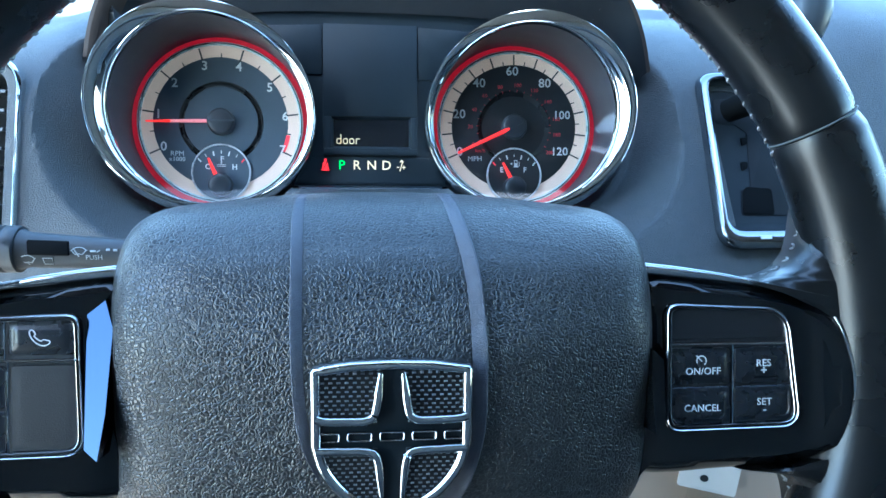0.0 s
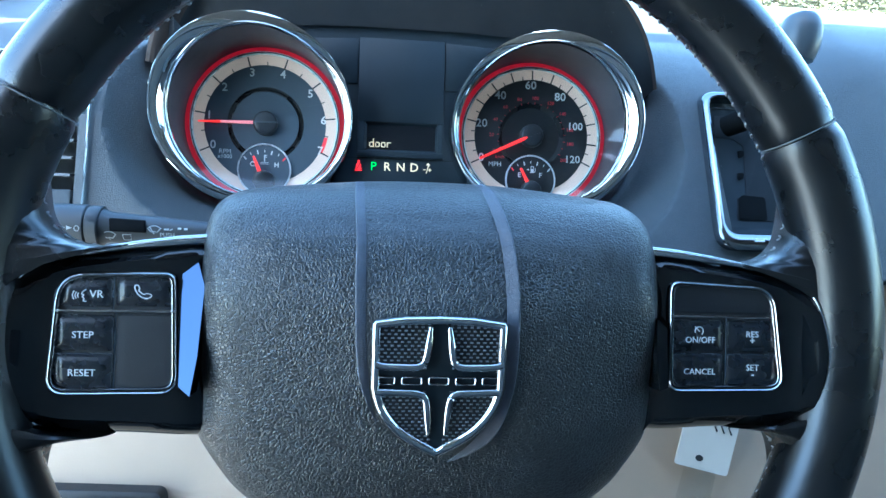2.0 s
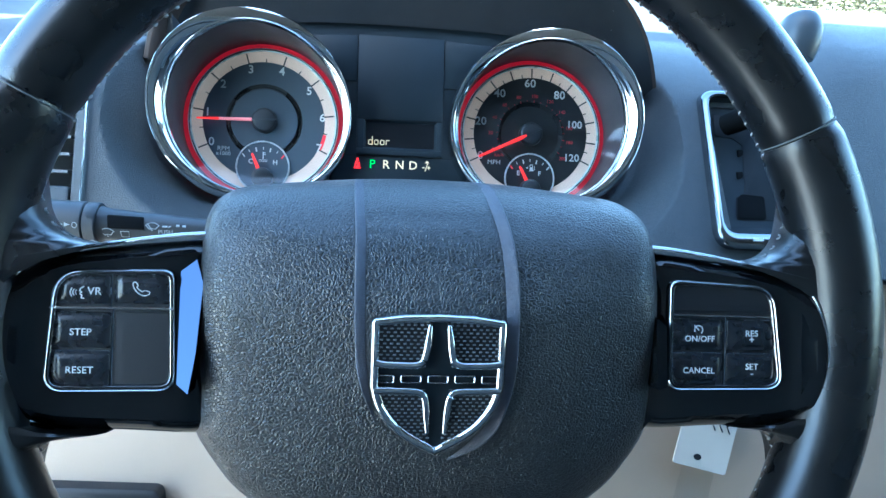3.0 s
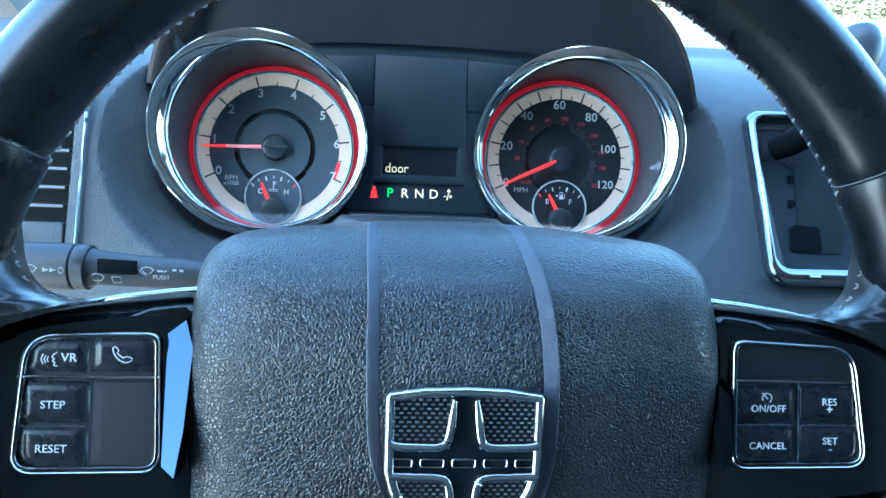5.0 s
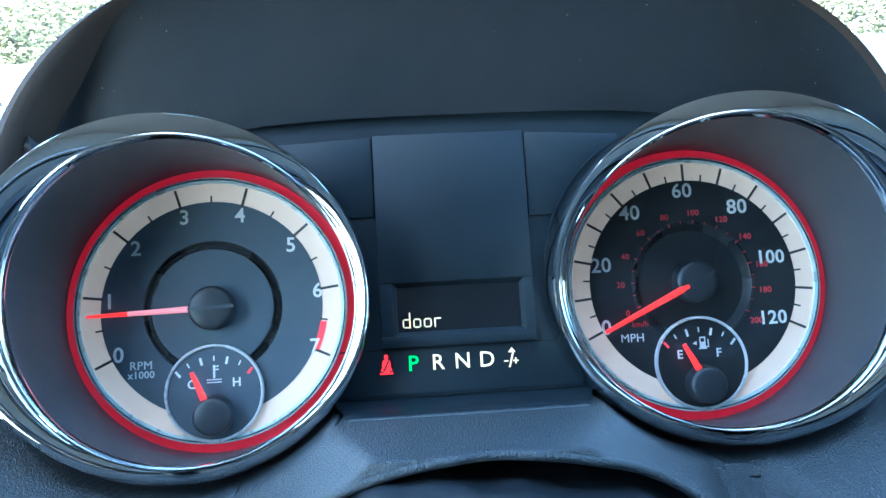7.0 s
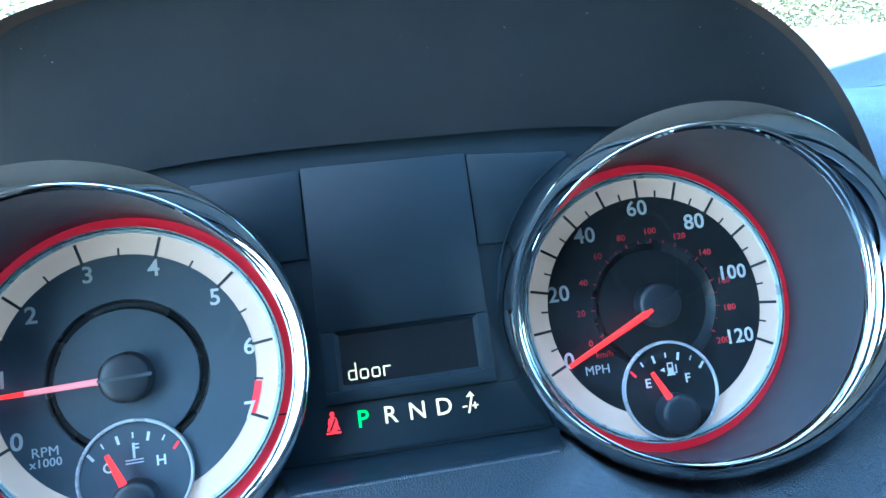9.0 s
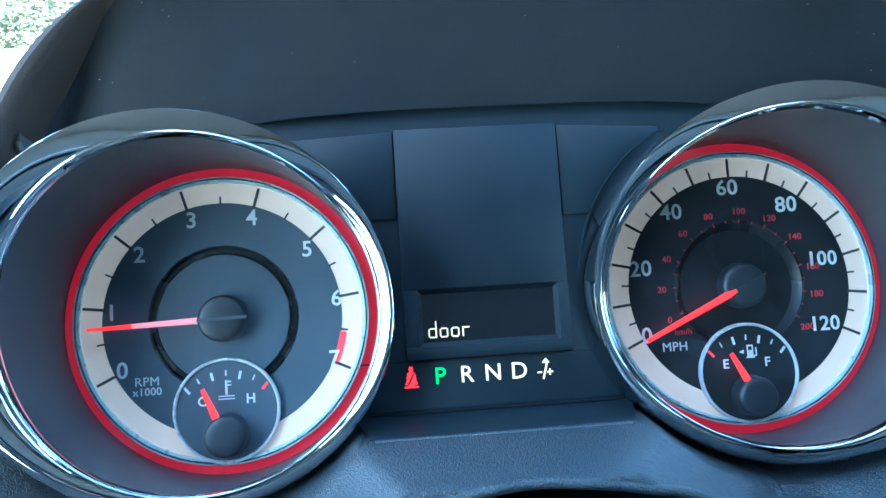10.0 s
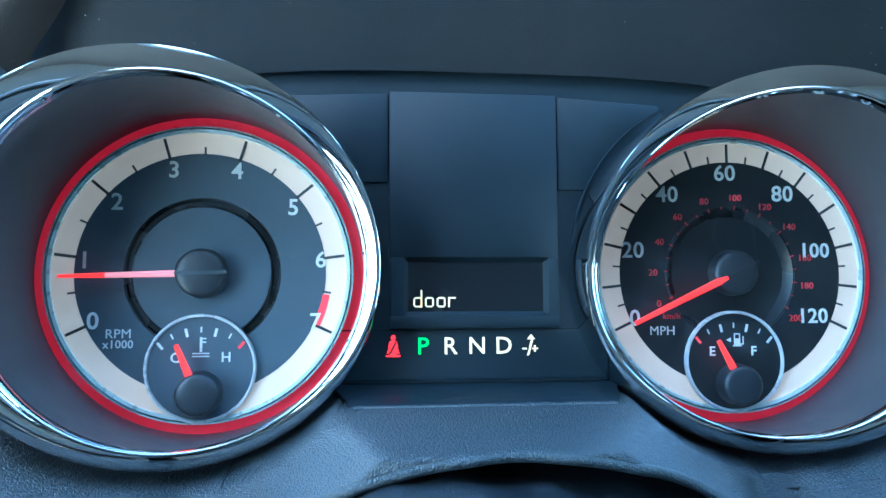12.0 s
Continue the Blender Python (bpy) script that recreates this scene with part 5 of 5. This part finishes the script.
for x, z in ((0.2338, -0.0135), (0.2300, -0.0300)):
    part("slot_notch", lean(prism(rounded([(x - 0.0008, z - 0.0032), (x + 0.0034, z - 0.0008), (x + 0.0046, z + 0.0034), (x, z + 0.0030)], 0.0012, 4), -0.0460, -0.0445, 0.0002)), "void", gear, "black inlay in place of a shaded notch")
part("slot_pocket", lean(prism(rounded([(0.2236, -0.0602), (0.2440, -0.0602), (0.2460, -0.0440), (0.2300, -0.0430), (0.2266, -0.0460)], 0.0022, 4), -0.0460, -0.0445, 0.0002)), "void", gear, "black inlay in place of a shaded pocket at the slot's foot")
part("lever", tube([(0.2245, -0.038, 0.0060), (0.2300, -0.048, 0.0085), (0.2410, -0.0545, 0.0155), (0.252, -0.0575, 0.030), (0.258, -0.058, 0.044)], [0.0074, 0.0080, 0.0084, 0.0080, 0.0074], 18), "void", gear, "black lever")
KNOB = [(0.256, -0.058, 0.042), (0.260, -0.060, 0.047), (0.2615, -0.061, 0.054), (0.2625, -0.062, 0.062), (0.263, -0.062, 0.069), (0.263, -0.0615, 0.0745), (0.263, -0.061, 0.077), (0.263, -0.061, 0.078)]
part("lever_knob", tube([tuple(p) for p in spline(KNOB, 3)], [max(0.002, 0.0136 * math.sin(math.pi * min(1.0, 0.05 + 0.95 * k / 21)) ** 0.55) for k in range(22)], 28), "knob", gear, "smooth blue-grey knob")
part("mark", lean(box_bm(0.2262, 0.2326, -0.0556, -0.0540, -0.0752, -0.0736)), "grey_ink", gear)

# ---- key tag below the wheel ----
tag = start("key_tag", "white paper key tag in a clear plastic sleeve", "key tag", (0.19, -0.07, -0.19))
tilted = Matrix.Translation((0.196, -0.075, -0.195)) @ Matrix.Rotation(radians(14), 4, "Y")
card = prism(rounded([(-0.016, -0.026), (0.020, -0.026), (0.020, 0.030), (-0.016, 0.030)], 0.002, 3), -0.0006, 0.0006)
card.transform(tilted)
part("card", card, "paper", tag, smooth=False)
hole_bm = prism([(-0.001 + 0.0026 * math.cos(a), -0.019 + 0.002 * math.sin(a)) for a in steps(0, 6.0, 14)], -0.0009, -0.0005)
hole_bm.transform(tilted)
part("eyelet", hole_bm, "ink", tag)
scrawl = join(*[tube([(0.004 + k * 0.005, -0.0010, 0.012), (0.007 + k * 0.005, -0.0010, 0.008), (0.003 + k * 0.005, -0.0010, 0.004), (0.006 + k * 0.005, -0.0010, 0.0)], 0.0005, 6) for k in range(3)])
scrawl.transform(tilted)
part("scrawl", scrawl, "ink", tag, "unreadable pen strokes")
sleeve = prism(rounded([(-0.009, -0.075), (0.013, -0.075), (0.012, -0.024), (-0.008, -0.024)], 0.004, 4), -0.002, 0.002, 0.001)
sleeve.transform(tilted)
part("sleeve", sleeve, "plastic_clear", tag, "clear plastic sleeve")

# ---- dust ----
speck = random.Random(11)
bm = bmesh.new()
for k in range(60):
    if k < 30:
        p = underside(speck.uniform(0.5, 2.6), speck.uniform(0.05, 0.9)) + Vector((0, -0.0004, -0.0006))
    else:
        x, z = speck.choice((-1, 1)) * speck.uniform(0.168, 0.30), speck.uniform(-0.09, 0.04)
        p = Vector((x, dash_y(x, z) - 0.0003, z))
    w = speck.uniform(0.00008, 0.00024)
    bm.faces.new([bm.verts.new(p + Vector((w * math.cos(t) * 1.4, 0, w * math.sin(t)))) for t in (speck.uniform(0, 1), 1.6, 3.0, 4.6)])
part("dust", bm, "dust", dashboard, "fine pale dust specks", smooth=False, kind="stuff")

# ---- the car's shell round the driver ----


def slab(name, corners, thick, mat, label, cat="", kind="structure"):
    """A plain wall of the given corners (world), thick towards its back."""
    bm = bmesh.new()
    c = [Vector(p) for p in corners]
    nrm = (c[1] - c[0]).cross(c[2] - c[0]).normalized() * thick
    f, b = [bm.verts.new(p) for p in c], [bm.verts.new(p + nrm) for p in c]
    bm.faces.new(f)
    bm.faces.new(b[::-1])
    for i in range(len(c)):
        bm.faces.new((f[i], b[i], b[(i + 1) % len(c)], f[(i + 1) % len(c)]))
    bmesh.ops.recalc_face_normals(bm, faces=bm.faces)
    me = bpy.data.meshes.new(name)
    bm.to_mesh(me)
    bm.free()
    me.materials.append(M[mat])
    return tagged(new(name, me), label, cat, kind=kind)


XL, XR, YB = -0.50, 1.20, -0.95
# unseen headliner, darkened so that chrome and airbag cover reflect less
slab("ceiling", [(XL, -0.33, 1.70), (XR, -0.33, 1.70), (XR, YB, 1.70), (XL, YB, 1.70)], 0.04, "cloth", "unseen cloth headliner, darkened to dim reflections")
slab("floor", [(XL, 0.7, 0.45), (XR, 0.7, 0.45), (XR, YB, 0.45), (XL, YB, 0.45)], 0.04, "carpet", "dark grey carpet floor")
slab("wall_front", [(XL, 0.62, 0.45), (XR, 0.62, 0.45), (XR, 0.62, 1.02), (XL, 0.62, 1.02)], 0.04, "carpet", "dark firewall under the dashboard")
for k, x in (("wall_west", XL), ("wall_east", XR)):
    t = -0.05 if x < 0 else 0.05
    y_door = 0.8 if x > 0 else -0.72       # the driver's door stands open
    # unseen walls, kept dark so that they bounce little light
    slab(k, [(x, y_door, 0.45), (x, y_door, 1.02), (x, YB, 1.02), (x, YB, 0.45)], t if x < 0 else -0.05, "shade_cloth", "unseen side wall below the windows, darkened to bounce less light")
    side = 0.04 * (1 if x > 0 else -1)
    # unseen, closed where rear windows would be, to keep light out
    slab("wall_rear_side", [(x, -0.68, 1.02), (x, -0.68, 1.70), (x, YB, 1.70), (x, YB, 1.02)], side, "shade_cloth", "unseen dark side wall that blocks light from behind")
    slab("pillar", [(x, 0.80, 1.02), (x, -0.22, 1.70), (x, -0.32, 1.70), (x, 0.66, 1.02)], 0.05 * (1 if x > 0 else -1), "cloth", "grey pillar beside the windscreen")
WINDSCREEN = [(XL + 0.05, 0.79, 1.03), (XR - 0.05, 0.79, 1.03), (XR - 0.05, -0.23, 1.69), (XL + 0.05, -0.23, 1.69)]
slab("window_1", WINDSCREEN, 0.005, "glass", "tinted windscreen").visible_shadow = False
# unseen pane and rail, added to dim the light from the right
slab("window_2", [(XR, 0.60, 1.02), (XR, -0.28, 1.58), (XR, -0.60, 1.58), (XR, -0.60, 1.02)], 0.005, "side_glass", "unseen passenger's window pane, tinted to dim light from the right")
slab("wall_rail", [(XR, -0.10, 1.58), (XR, -0.25, 1.70), (XR, -0.60, 1.70), (XR, -0.60, 1.58)], 0.04, "cloth", "unseen grey rail added to cut light over the passenger's door")
slab("wall_kick", [(XL, 0.8, 0.45), (XL, 0.8, 1.02), (XL, 0.45, 1.02), (XL, 0.45, 0.45)], -0.05, "black", "dark footwell side wall ahead of the door")
# unseen wall set close behind the driver to block light from the rear
slab("wall_back", [(XL, YB, 0.45), (XL, YB, 1.70), (XR, YB, 1.70), (XR, YB, 0.45)], 0.05, "shade_cloth", "unseen dark wall close behind the driver, blocking light")

# ---- outside ----
slab("ground", [(-400, -400, 0), (400, -400, 0), (400, 400, 0), (-400, 400, 0)], -0.2, "asphalt", "pale sunlit asphalt car park")
slab("fence", [(-14, 16, 0), (16, 16, 0), (16, 16, 1.75), (-14, 16, 1.75)], 0.1, "fence", "low pale boundary wall", kind="structure")
hedge = start("hedge", "sunlit yellow-green hedge behind a pale wall", "hedge", (0, 19, 0), car=False)
rng = random.Random(4)
bm = bmesh.new()
for k in range(55000):
    x = rng.uniform(-15, 17)
    top = 3.6 + 0.9 * noise.noise((x * 0.5, 3.1, 0)) + 0.5 * noise.noise((x * 1.7, 9.1, 0))
    z = rng.uniform(0.3, 1) ** 0.8 * top
    y = 18.2 + rng.uniform(-0.9, 0.9) + 0.6 * noise.noise((x * 0.8, z * 0.8, 5))
    a, b, r = rng.uniform(0, 6.28), rng.uniform(-1, 1), rng.uniform(0.04, 0.10)
    m = Matrix.Translation((x, y, z)) @ Matrix.Rotation(a, 4, "Z") @ Matrix.Rotation(b, 4, "X")
    bm.faces.new([bm.verts.new(m @ Vector(p)) for p in ((-r, 0, 0), (0, 0, -r * 0.5), (r, 0, 0), (0, 0.02, r * 0.6))])
part("foliage", bm, "leaf", hedge, smooth=False, kind="stuff")
for k in range(14):
    x = -14 + k * 2.3
    part("stem", tube([(x, 18.2, 0), (x + 0.1, 18.25, 1.2), (x + 0.25, 18.2, 2.6)], [0.07, 0.05, 0.02], 7), "bark", hedge)
